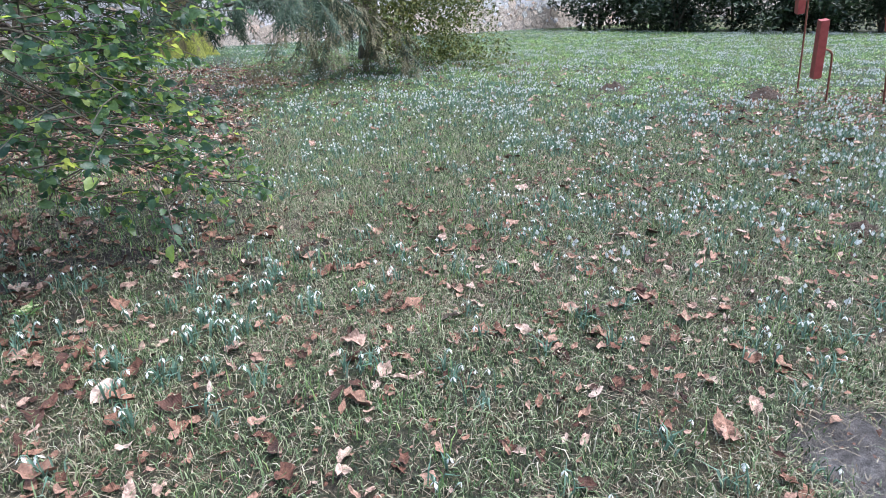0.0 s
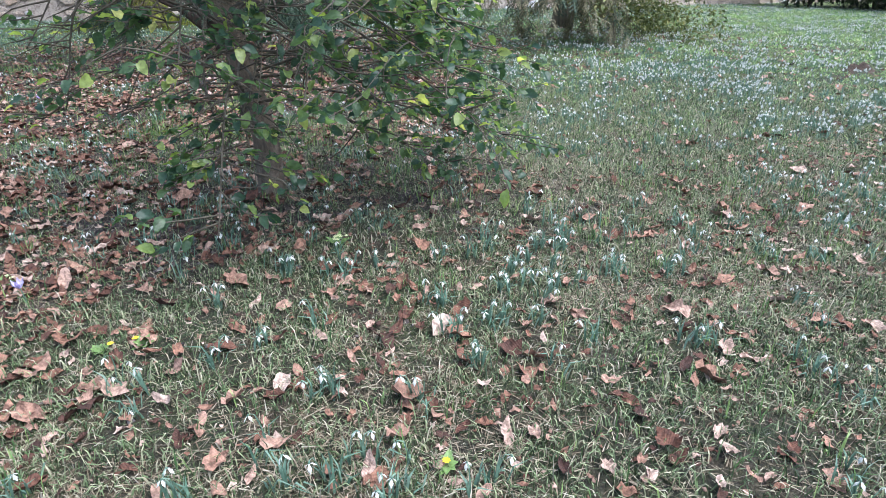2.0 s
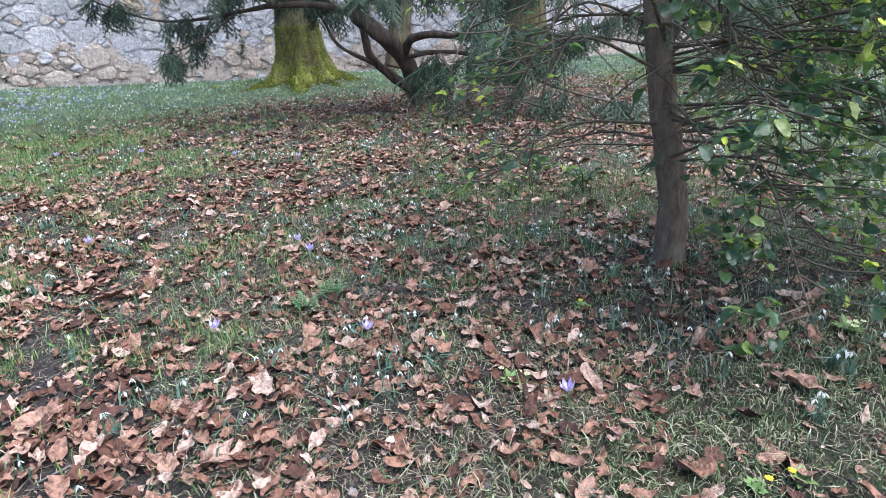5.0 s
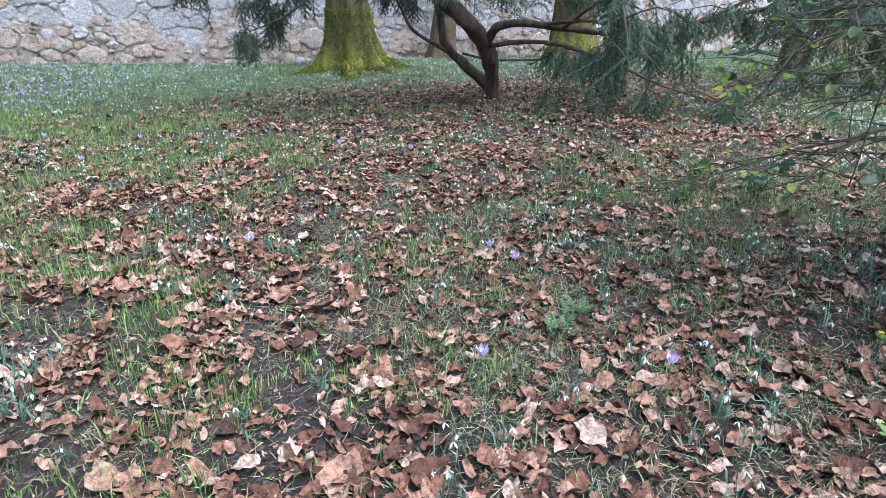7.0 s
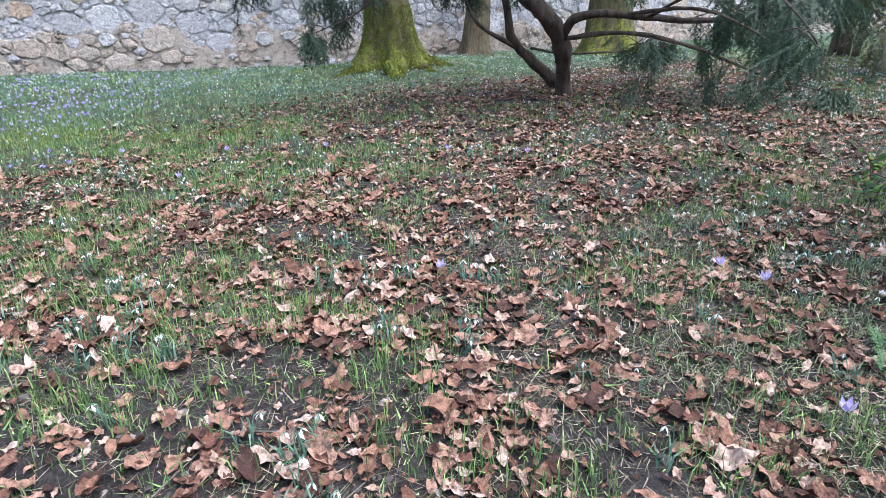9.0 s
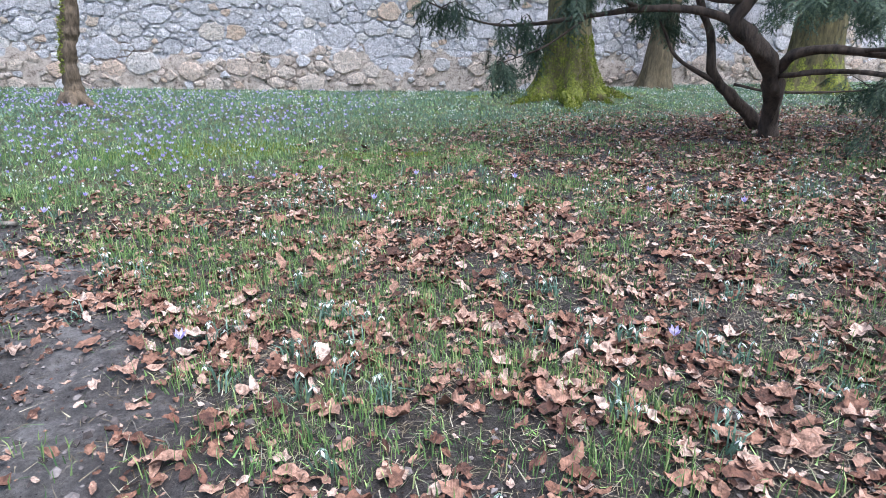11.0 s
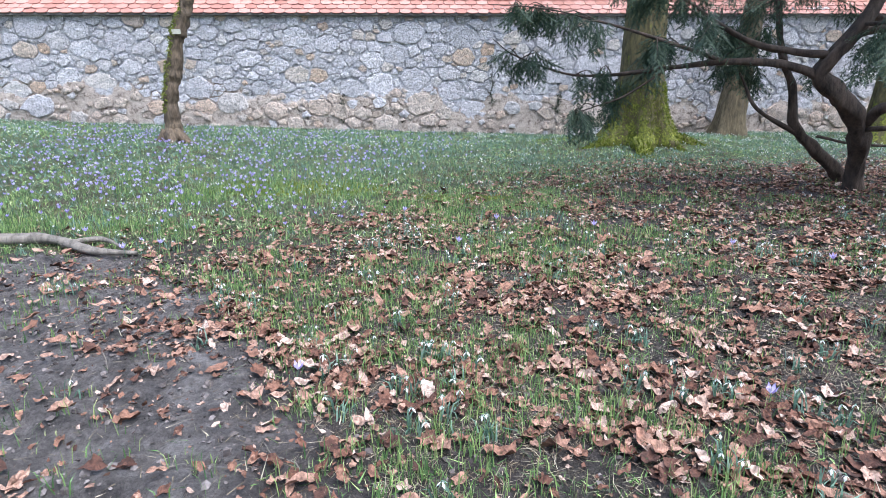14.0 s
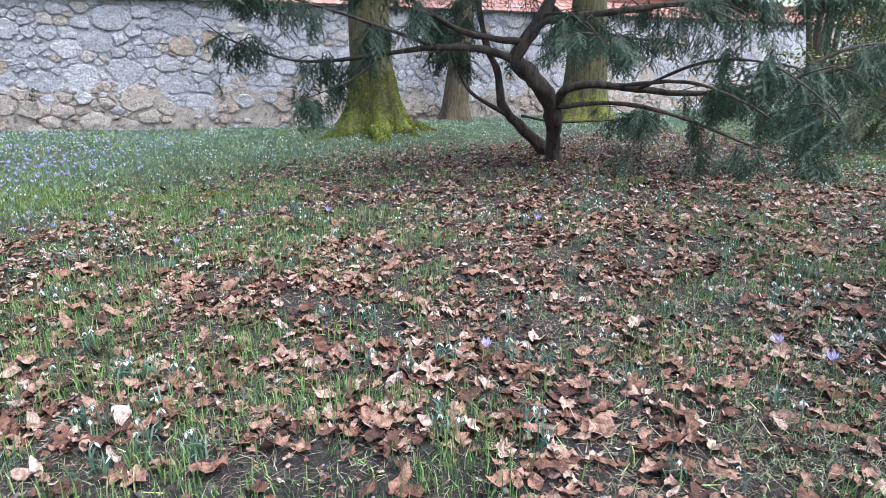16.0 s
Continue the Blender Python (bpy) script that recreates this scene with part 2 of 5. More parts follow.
def litter_material(name, single):
    m, n, l, p = material(name, 0.75)
    col = ramp(n, l, each(n) if single else island(n), LEAF_STOPS)
    mott = ramp(n, l, noise_tex(n, l, 2.4 if single else 45, 5), [(0.36, (0.40, 0.36, 0.34)), (0.60, (1.25, 1.2, 1.18))])
    col = mixed(n, l, 1.0, col, mott, "MULTIPLY")
    l.new(col, p.inputs["Base Color"])
    at = n.new("ShaderNodeAttribute")
    at.attribute_name = "blade"
    sep = n.new("ShaderNodeSeparateXYZ")
    l.new(at.outputs["Vector"], sep.inputs[0])

    def calc(op, a, b=None):
        k = n.new("ShaderNodeMath")
        k.operation = op
        for i, src in enumerate((a, b)):
            if src is not None:
                if isinstance(src, bpy.types.NodeSocket):
                    l.new(src, k.inputs[i])
                else:
                    k.inputs[i].default_value = src
        return k.outputs[0]

    # side veins run outwards and forwards from the midrib
    across = calc('ABSOLUTE', sep.outputs[0])
    rib = calc('SINE', calc('MULTIPLY', calc('SUBTRACT', sep.outputs[1], calc('MULTIPLY', across, 0.8)), 52.0))
    vein_shade = calc('MAXIMUM', calc('GREATER_THAN', rib, 0.80), calc('LESS_THAN', across, 0.016))
    # vein lines darkened: the shade of their creases put into the colour
    col = mixed(n, l, calc('MULTIPLY', vein_shade, 0.20), col, (0.10, 0.05, 0.038))
    l.new(col, p.inputs["Base Color"])
    height = calc('ADD', noise_tex(n, l, 4.5 if single else 80, 5), calc('MULTIPLY', rib, 0.05))
    bumped(n, l, p, height, 0.9, 0.009)
    return m


M_LITTER, M_LITTER_ONE = litter_material("dry_leaf_litter", False), litter_material("dry_leaf", True)
M_GRASS = blade_material("lawn_grass", [(0.0, (0.022, 0.036, 0.018)), (0.28, (0.080, 0.125, 0.052)), (0.52, (0.19, 0.265, 0.13)), (0.74, (0.33, 0.365, 0.215)), (0.89, (0.43, 0.385, 0.275)), (1.0, (0.56, 0.50, 0.41))], 0.5, 0.12)
M_LUSH = blade_material("lush_grass", [(0.0, (0.03, 0.07, 0.022)), (0.28, (0.10, 0.21, 0.06)), (0.55, (0.23, 0.41, 0.12)), (0.80, (0.42, 0.58, 0.21)), (1.0, (0.60, 0.64, 0.36))], 0.5, 0.15)
M_STRAW = blade_material("straw", [(0.0, (0.12, 0.085, 0.055)), (0.5, (0.27, 0.215, 0.15)), (1.0, (0.44, 0.37, 0.29))], 0.7, 0.15)
M_CRUMB = blade_material("soil_crumb", [(0.0, (0.030, 0.023, 0.023)), (0.6, (0.10, 0.082, 0.080)), (1.0, (0.24, 0.205, 0.20))], 0.95, 0.0)
M_FERN = blade_material("fern_green", [(0.0, (0.05, 0.12, 0.05)), (1.0, (0.10, 0.21, 0.085))], 0.6, 0.2)
M_SHOOT = blade_material("green_shoots", [(0.0, (0.055, 0.125, 0.05)), (0.5, (0.175, 0.31, 0.105)), (0.85, (0.34, 0.46, 0.165)), (1.0, (0.44, 0.47, 0.23))], 0.5)
M_BULB = blade_material("snowdrop_foliage", [(0.0, (0.08, 0.16, 0.11)), (0.6, (0.16, 0.27, 0.20)), (1.0, (0.28, 0.40, 0.32))], 0.5)
M_PETAL = blade_material("snowdrop_petal", [(0.0, (0.72, 0.74, 0.72)), (1.0, (0.88, 0.88, 0.86))], 0.5, 0.3)
M_CROCUS = blade_material("crocus_petal", [(0.0, (0.34, 0.25, 0.68)), (0.5, (0.52, 0.44, 0.80)), (1.0, (0.76, 0.70, 0.90))], 0.5, 0.3)
M_YELLOW = blade_material("yellow_petal", [(0.0, (0.75, 0.55, 0.03)), (1.0, (0.85, 0.68, 0.06))], 0.4, 0.2)
M_PRIM = blade_material("primrose_petal", [(0.0, (0.70, 0.70, 0.36)), (1.0, (0.80, 0.80, 0.50))], 0.5, 0.2)
M_MOSS = blade_material("moss_tuft", [(0.0, (0.08, 0.11, 0.012)), (0.6, (0.18, 0.22, 0.03)), (1.0, (0.30, 0.33, 0.06))], 0.9, 0.2)
HOLLY_STOPS = [(0.0, (0.028, 0.060, 0.047)), (0.4, (0.054, 0.102, 0.072)), (0.75, (0.095, 0.16, 0.085)), (0.93, (0.20, 0.28, 0.10)), (1.0, (0.40, 0.43, 0.18))]
M_HOLLY = blade_material("holly_leaf", HOLLY_STOPS, 0.16, 0.5, False, (2.6, 2.5, 1.2))
M_HOLLY_ONE = blade_material("holly_leaf_single", HOLLY_STOPS, 0.16, 0.5, True, (2.6, 2.5, 1.2))
M_YEW = blade_material("yew_needles", [(0.0, (0.022, 0.046, 0.034)), (0.6, (0.056, 0.10, 0.068)), (1.0, (0.13, 0.175, 0.10))], 0.6, 0.3)
M_YEWDRY = blade_material("dry_yew_needles", [(0.0, (0.08, 0.08, 0.05)), (0.6, (0.20, 0.185, 0.11)), (1.0, (0.36, 0.31, 0.21))], 0.7, 0.2)
M_LAUREL = blade_material("laurel_leaf", [(0.0, (0.010, 0.022, 0.012)), (0.7, (0.025, 0.05, 0.022)), (1.0, (0.07, 0.10, 0.05))], 0.3, 0.1)
M_BOX = blade_material("box_leaf", [(0.0, (0.05, 0.075, 0.018)), (0.6, (0.12, 0.145, 0.035)), (1.0, (0.26, 0.25, 0.08))], 0.4, 0.25)


def ground_material():
    m, n, l, p = material("park_soil", 0.9)
    at = n.new("ShaderNodeAttribute")
    at.attribute_name = "ground_kind"
    sep = n.new("ShaderNodeSeparateColor")
    l.new(at.outputs["Color"], sep.inputs[0])
    soil = ramp(n, l, noise_tex(n, l, 22, 12, rough=0.85), [(0.36, (0.018, 0.013, 0.013)), (0.5, (0.072, 0.056, 0.056)), (0.64, (0.20, 0.168, 0.165))])
    soil = mixed(n, l, 1.0, soil, ramp(n, l, noise_tex(n, l, 130, 5, rough=0.8), [(0.38, (0.5, 0.5, 0.5)), (0.6, (1.35, 1.33, 1.32))]), "MULTIPLY")
    mud = ramp(n, l, noise_tex(n, l, 4.5, 12, rough=0.8), [(0.37, (0.075, 0.067, 0.067)), (0.5, (0.195, 0.170, 0.165)), (0.62, (0.36, 0.325, 0.318))])
    mud = mixed(n, l, 1.0, mud, ramp(n, l, noise_tex(n, l, 60, 8, rough=0.85), [(0.36, (0.45, 0.44, 0.44)), (0.5, (1.0, 1.0, 1.0)), (0.64, (1.3, 1.28, 1.27))]), "MULTIPLY")
    green = mixed(n, l, ramp(n, l, noise_tex(n, l, 5, 5), [(0.4, (0, 0, 0)), (0.6, (1, 1, 1))]),
                  ramp(n, l, noise_tex(n, l, 55, 8, rough=0.8), [(0.36, (0.014, 0.018, 0.009)), (0.5, (0.06, 0.085, 0.036)), (0.66, (0.17, 0.23, 0.09))]),
                  ramp(n, l, noise_tex(n, l, 70, 8, rough=0.8), [(0.36, (0.016, 0.012, 0.009)), (0.5, (0.095, 0.073, 0.047)), (0.66, (0.27, 0.22, 0.155))]))
    moss = ramp(n, l, noise_tex(n, l, 25, 6), [(0.3, (0.07, 0.10, 0.012)), (0.7, (0.24, 0.27, 0.03))])
    broad = ramp(n, l, noise_tex(n, l, 2.2, 6, rough=0.7), [(0.35, (0.45, 0.55, 0.48)), (0.5, (1.0, 1.0, 1.0)), (0.65, (1.45, 1.4, 1.05))])
    green = mixed(n, l, 1.0, green, broad, "MULTIPLY")
    c = mixed(n, l, sep.outputs[1], soil, green)
    c = mixed(n, l, sep.outputs[0], c, mud)
    c = mixed(n, l, sep.outputs[2], c, moss)
    l.new(c, p.inputs["Base Color"])
    bumped(n, l, p, noise_tex(n, l, 24, 12, rough=0.9), 1.0, 0.08)
    return m


def bark_material(name, low, high, moss_top=0.0, moss_amount=0.0, scale=18):
    m, n, l, p = material(name, 0.85)
    streak = noise_tex(n, l, scale, 7, stretch=(1.0, 1.0, 0.3), rough=0.7)
    c = ramp(n, l, streak, [(0.3, low), (0.7, high)])
    if moss_amount:
        pos = n.new("ShaderNodeNewGeometry")
        sep = n.new("ShaderNodeSeparateXYZ")
        l.new(pos.outputs["Position"], sep.inputs[0])
        fade = n.new("ShaderNodeMapRange")
        fade.inputs[1].default_value, fade.inputs[2].default_value = moss_top, 0.0
        fade.inputs[3].default_value, fade.inputs[4].default_value = 0.0, 0.45
        l.new(sep.outputs[2], fade.inputs[0])
        add = n.new("ShaderNodeMath")
        l.new(fade.outputs[0], add.inputs[0])
        l.new(ramp(n, l, noise_tex(n, l, 5.5, 9, stretch=(1.0, 1.0, 0.55), rough=0.75), [(0.3, (0, 0, 0)), (0.7, (1, 1, 1))]), add.inputs[1])
        f = ramp(n, l, add.outputs[0], [(0.88 - 0.3 * moss_amount, (0, 0, 0)), (1.0 - 0.3 * moss_amount, (1, 1, 1))])
        green = ramp(n, l, noise_tex(n, l, 30, 6), [(0.32, (0.035, 0.042, 0.010)), (0.5, (0.125, 0.135, 0.022)), (0.68, (0.25, 0.265, 0.04))])
        c = mixed(n, l, f, c, green)
    l.new(c, p.inputs["Base Color"])
    bumped(n, l, p, streak, 0.9, 0.03)
    return m


M_SOIL = ground_material()
M_MOSSBARK = bark_material("mossy_bark", (0.022, 0.018, 0.010), (0.15, 0.125, 0.055), 1.2, 0.50)
M_BROWNBARK = bark_material("brown_bark", (0.035, 0.027, 0.018), (0.16, 0.125, 0.075))
M_THINBARK = bark_material("scaly_bark", (0.028, 0.019, 0.014), (0.20, 0.145, 0.10), scale=26)
M_YEWBARK = bark_material("yew_bark", (0.010, 0.0075, 0.0065), (0.115, 0.080, 0.064), scale=13)
M_HOLLYBARK = bark_material("holly_bark", (0.07, 0.055, 0.043), (0.25, 0.19, 0.15), scale=30)
M_TWIG = bark_material("twig_bark", (0.045, 0.038, 0.03), (0.14, 0.12, 0.09))
M_DEAD = bark_material("weathered_wood", (0.08, 0.068, 0.06), (0.27, 0.235, 0.205))


GREY_STONE = [(0.0, (0.46, 0.455, 0.49)), (0.2, (0.56, 0.545, 0.59)), (0.45, (0.64, 0.625, 0.665)), (0.65, (0.52, 0.505, 0.55)), (0.85, (0.62, 0.59, 0.585)), (0.91, (0.56, 0.47, 0.41)), (0.965, (0.54, 0.40, 0.31)), (1.0, (0.48, 0.445, 0.435))]
BEIGE_STONE = [(0.0, (0.46, 0.375, 0.33)), (0.4, (0.57, 0.48, 0.43)), (0.7, (0.52, 0.455, 0.42)), (0.9, (0.59, 0.45, 0.375)), (1.0, (0.55, 0.51, 0.505))]


def stone_material(name, single, tones=GREY_STONE):
    m, n, l, p = material(name, 0.85)
    r = each(n) if single else island(n)
    tone = ramp(n, l, r, tones)
    grain = ramp(n, l, noise_tex(n, l, 13, 12, rough=0.85), [(0.35, (0.40, 0.40, 0.41)), (0.47, (1.0, 0.99, 0.985)), (0.63, (1.38, 1.35, 1.33))])
    c = mixed(n, l, 1.0, tone, grain, "MULTIPLY")
    speck = ramp(n, l, noise_tex(n, l, 34, 6, rough=0.75), [(0.37, (0.48, 0.47, 0.47)), (0.46, (1.06, 1.06, 1.06)), (0.63, (1.35, 1.34, 1.33))])
    c = mixed(n, l, 1.0, c, speck, "MULTIPLY")
    l.new(c, p.inputs["Base Color"])
    bumped(n, l, p, noise_tex(n, l, 18, 12, rough=0.85), 1.0, 0.09)
    return m


def mortar_material():
    m, n, l, p = material("lime_mortar", 0.9)
    a = ramp(n, l, noise_tex(n, l, 8, 12, rough=0.82), [(0.38, (0.11, 0.107, 0.115)), (0.46, (0.46, 0.45, 0.485)), (0.62, (0.70, 0.685, 0.72))])
    b = ramp(n, l, noise_tex(n, l, 7, 12, rough=0.82), [(0.38, (0.09, 0.065, 0.055)), (0.47, (0.47, 0.385, 0.34)), (0.62, (0.66, 0.57, 0.515))])
    pos = n.new("ShaderNodeNewGeometry")
    sep = n.new("ShaderNodeSeparateXYZ")
    l.new(pos.outputs["Position"], sep.inputs[0])
    add = n.new("ShaderNodeMath")
    add.operation = 'MULTIPLY_ADD'
    add.inputs[1].default_value = 0.5
    l.new(noise_tex(n, l, 1.8, 6), add.inputs[2])
    foot = n.new("ShaderNodeMapRange")
    foot.inputs[1].default_value, foot.inputs[2].default_value = -1.0, -21.0
    foot.inputs[3].default_value, foot.inputs[4].default_value = 0.0, -0.76
    l.new(sep.outputs[0], foot.inputs[0])
    above = n.new("ShaderNodeMath")
    l.new(sep.outputs[2], above.inputs[0])
    l.new(foot.outputs[0], above.inputs[1])
    l.new(above.outputs[0], add.inputs[0])
    f = ramp(n, l, add.outputs[0], [(0.84, (1, 1, 1)), (0.90, (0, 0, 0))])
    c = mixed(n, l, f, a, b)
    l.new(c, p.inputs["Base Color"])
    bumped(n, l, p, noise_tex(n, l, 14, 12, rough=0.82), 1.0, 0.08)
    return m


M_STONE, M_STONE_ONE, M_MORTAR = stone_material("rubble_stone", False), stone_material("rubble_stone_single", True), mortar_material()


def tile_material(name, single):
    m, n, l, p = material(name, 0.7)
    c = ramp(n, l, each(n) if single else island(n), [(0.0, (0.34, 0.15, 0.12)), (0.5, (0.43, 0.21, 0.175)), (1.0, (0.50, 0.27, 0.23))])
    g = ramp(n, l, noise_tex(n, l, 12, 6), [(0.3, (0.75, 0.75, 0.75)), (0.7, (1.1, 1.1, 1.1))])
    c = mixed(n, l, 1.0, c, g, "MULTIPLY")
    l.new(c, p.inputs["Base Color"])
    return m


M_STONE_BEIGE = stone_material("rendered_stone", False, BEIGE_STONE)
M_TILE, M_TILE_ONE = tile_material("clay_tile", False), tile_material("clay_tile_single", True)
M_STEMBARK = bark_material("grey_stem_bark", (0.06, 0.05, 0.035), (0.20, 0.17, 0.12))
m_red, _n, _l, _p = material("red_paint", 0.5)
_l.new(ramp(_n, _l, noise_tex(_n, _l, 14, 5), [(0.3, (0.22, 0.035, 0.035)), (0.7, (0.36, 0.075, 0.07))]), _p.inputs["Base Color"])
m_rust, _n, _l, _p = material("rusty_rod", 0.75)
_l.new(ramp(_n, _l, noise_tex(_n, _l, 40, 5), [(0.3, (0.13, 0.045, 0.03)), (0.7, (0.30, 0.10, 0.075))]), _p.inputs["Base Color"])
m_tag, _n, _l, _p = material("cream_label", 0.5)
_l.new(ramp(_n, _l, noise_tex(_n, _l, 30, 4), [(0.3, (0.36, 0.34, 0.29)), (0.7, (0.48, 0.46, 0.40))]), _p.inputs["Base Color"])
m_eave, _n, _l, _p = material("eave_mortar", 0.9)
_l.new(ramp(_n, _l, noise_tex(_n, _l, 12, 6), [(0.3, (0.10, 0.09, 0.09)), (0.7, (0.22, 0.205, 0.2))]), _p.inputs["Base Color"])

# ---- ground ----
def axis_steps(lo, fine_lo, fine_hi, hi, fine):
    a = fine_lo - np.cumsum(fine * 1.12 ** np.arange(1, 60))
    b = fine_hi + np.cumsum(fine * 1.12 ** np.arange(1, 60))
    return np.concatenate([[lo], a[a > lo + 1][::-1], np.arange(fine_lo, fine_hi, fine), b[b < hi - 1], [hi]])


def clods(x, y):
    mud = mud_at(x, y)
    return (0.012 + 0.060 * mud) * (fbm(x, y, 0.17, 81) - 0.5) * 2 + 0.035 * (fbm(x, y, 0.55, 83) - 0.5)


MOLEHILLS = [(7.55, 2.39, 0.36, 0.13), (6.76, 4.14, 0.34, 0.12), (2.97, 0.14, 0.26, 0.07)]


def ground_z(x, y):
    return terrain(x, y) + clods(np.asarray(x, float), np.asarray(y, float))


gx, gy = axis_steps(-120, -9, 4.5, 120, 0.075), axis_steps(-120, -1.5, 13, 120, 0.075)
GX, GY = np.meshgrid(gx, gy, indexing="ij")
fine = np.exp(-np.maximum(0, np.hypot(np.maximum(0, np.abs(GX + 2) - 7), np.maximum(0, np.abs(GY - 6) - 8))) * 0.4)
GZ = terrain(GX, GY) + clods(GX, GY) * fine
i, j = np.meshgrid(np.arange(len(gx) - 1), np.arange(len(gy) - 1), indexing="ij")
w = len(gy)
quads = np.stack([i * w + j, (i + 1) * w + j, (i + 1) * w + j + 1, i * w + j + 1], -1).reshape(-1, 4)
me = raw_mesh("ground", np.stack([GX, GY, GZ], -1).reshape(-1, 3), quads, M_SOIL)
kind = me.attributes.new("ground_kind", 'FLOAT_COLOR', 'POINT')
fx, fy = GX.ravel(), GY.ravel()
kind.data.foreach_set("color", np.stack([mud_at(fx, fy) * np.maximum(0.15, np.maximum(smooth((-5.0 - fx) / 0.7), smooth((fx - 0.3) / 0.4))), np.clip((lawn_at(fx, fy) - 0.36) / 0.6, 0, 1) * (0.8 + 0.2 * smooth((np.hypot(fx + 0.8, fy - 2.4) - 3.2) / 3.0)), moss_at(fx, fy), np.ones_like(fx)], -1).astype(np.float32).ravel())
tagged(new("ground", me), "dark park soil with thin grass, moss and bare mud", "ground", kind="structure")


# ---- garden wall ----
WALL_Y, WALL_X0, WALL_X1, WALL_TOP = 15.9, -34.0, 46.0, 2.46
wall = new("wall_north")
tagged(wall, "grey rubble stone garden wall with beige render remains", "wall", kind="structure")
nx, nz = 700, 44
wx, wz = np.meshgrid(np.linspace(WALL_X0, WALL_X1, nx), np.linspace(-1.3, WALL_TOP, nz), indexing="ij")
rise = 0.038 * np.maximum(0, -(wx + 1))
wy = WALL_Y + 0.03 * (fbm(wx, wz, 0.35, 91) - 0.5) - 0.05 * smooth((0.75 + rise - wz + 0.9 * (fbm(wx, wz, 0.9, 93) - 0.5)) / 0.2)
ii, jj = np.meshgrid(np.arange(nx - 1), np.arange(nz - 1), indexing="ij")
fv = np.stack([wx, wy, wz], -1).reshape(-1, 3)
fq = np.stack([ii * nz + jj, (ii + 1) * nz + jj, (ii + 1) * nz + jj + 1, ii * nz + jj + 1], -1).reshape(-1, 4)
part("mortar_face", raw_mesh("mortar_face", fv, fq, M_MORTAR), wall)
part("wall_core", raw_mesh("wall_core", *boxed(WALL_X0, WALL_X1, WALL_Y + 0.06, WALL_Y + 0.62, -1.3, WALL_TOP), M_MORTAR, False), wall)


def rubble(x0, x1, z0, z1, rng):
    """Sites with radii for stones of many sizes, no two of them overlapping much."""
    sites = []
    cell = {}
    for rmin, rmax, tries in ((0.15, 0.25, 620), (0.08, 0.15, 6000), (0.035, 0.075, 30000)):
        xs, zs, rs = rng.uniform(x0, x1, tries), rng.uniform(z0, z1, tries), rng.uniform(rmin, rmax, tries)
        for x, z, r in zip(xs, zs, rs):
            k, ok = (int(x // 0.8), int(z // 0.8)), True
            for dx in (-1, 0, 1):
                for dz in (-1, 0, 1):
                    for a, b, c in cell.get((k[0] + dx, k[1] + dz), ()):
                        if ((x - a) / 1.35) ** 2 + (z - b) ** 2 < (0.86 * (r + c)) ** 2:
                            ok = False
                            break
                    if not ok:
                        break
                if not ok:
                    break
            if ok:
                cell.setdefault(k, []).append((x, z, r))
                sites.append((x, z, r))
    return np.array(sites)


def stone_cell(s, near):
    """The polygon that a stone fills between its neighbours (power diagram, wider than high)."""
    x, z, r = s
    th = (np.arange(7) + WOBBLE[int(z * 977) % 40][:7] * 0.8) / 7 * 2 * np.pi
    poly = [(x + 1.5 * q * r * math.cos(a), z + q * r * math.sin(a)) for a, q in zip(th, WOBBLE[int(x * 977) % 40])]
    for a, b, c in near:
        ux, uz = (a - x) / 1.35**2, b - z
        d2 = ((a - x) / 1.35) ** 2 + (b - z) ** 2
        lim = 0.5 * (d2 + r * r - c * c) - 0.006 * math.sqrt(d2)
        out = []
        for p, q in zip(poly, poly[1:] + poly[:1]):
            fp, fq_ = (p[0] - x) * ux + (p[1] - z) * uz - lim, (q[0] - x) * ux + (q[1] - z) * uz - lim
            if fp <= 0:
                out.append(p)
            if fp * fq_ < 0:
                k = fp / (fp - fq_)
                out.append((p[0] + k * (q[0] - p[0]), p[1] + k * (q[1] - p[1])))
        poly = out
        if len(poly) < 3:
            return None
    return poly


def stone_solid(poly, proud, rng):
    """A stone with a rounded, uneven face."""
    p = np.array(poly)
    c = p.mean(0)
    keep = [p[0]]
    for q in p[1:]:
        if np.hypot(*(q - keep[-1])) > 0.02:
            keep.append(q)
    p = np.array(keep)
    if len(p) < 4:
        return None
    fine_p = []
    for a, b in zip(p, np.roll(p, -1, 0)):
        m = max(1, int(np.hypot(*(b - a)) / 0.07))
        for u in range(m):
            q = a + (b - a) * u / m
            fine_p.append(c + (q - c) * (1 + rng.uniform(-0.16, 0.04)))
    p = np.array(fine_p)
    n = len(p)
    rings = []
    for shrink, y in ((1.0, 0.03), (0.99, -proud * 0.7), (0.90, -proud)):
        jit = rng.uniform(-0.009, 0.009, (n, 3)) * (shrink < 1)
        rings.append(np.c_[c[0] + (p[:, 0] - c[0]) * shrink, np.full(n, WALL_Y + y), c[1] + (p[:, 1] - c[1]) * shrink] + jit)
    v = np.concatenate(rings + [[[c[0], WALL_Y - proud * rng.uniform(0.9, 1.3), c[1]]]])
    t = []
    for k in range(2):
        for a in range(n):
            b = (a + 1) % n
            t += [(k * n + a, k * n + b, (k + 1) * n + b), (k * n + a, (k + 1) * n + b, (k + 1) * n + a)]
    t += [(2 * n + a, 2 * n + (a + 1) % n, 3 * n) for a in range(n)]
    return v, np.array(t)


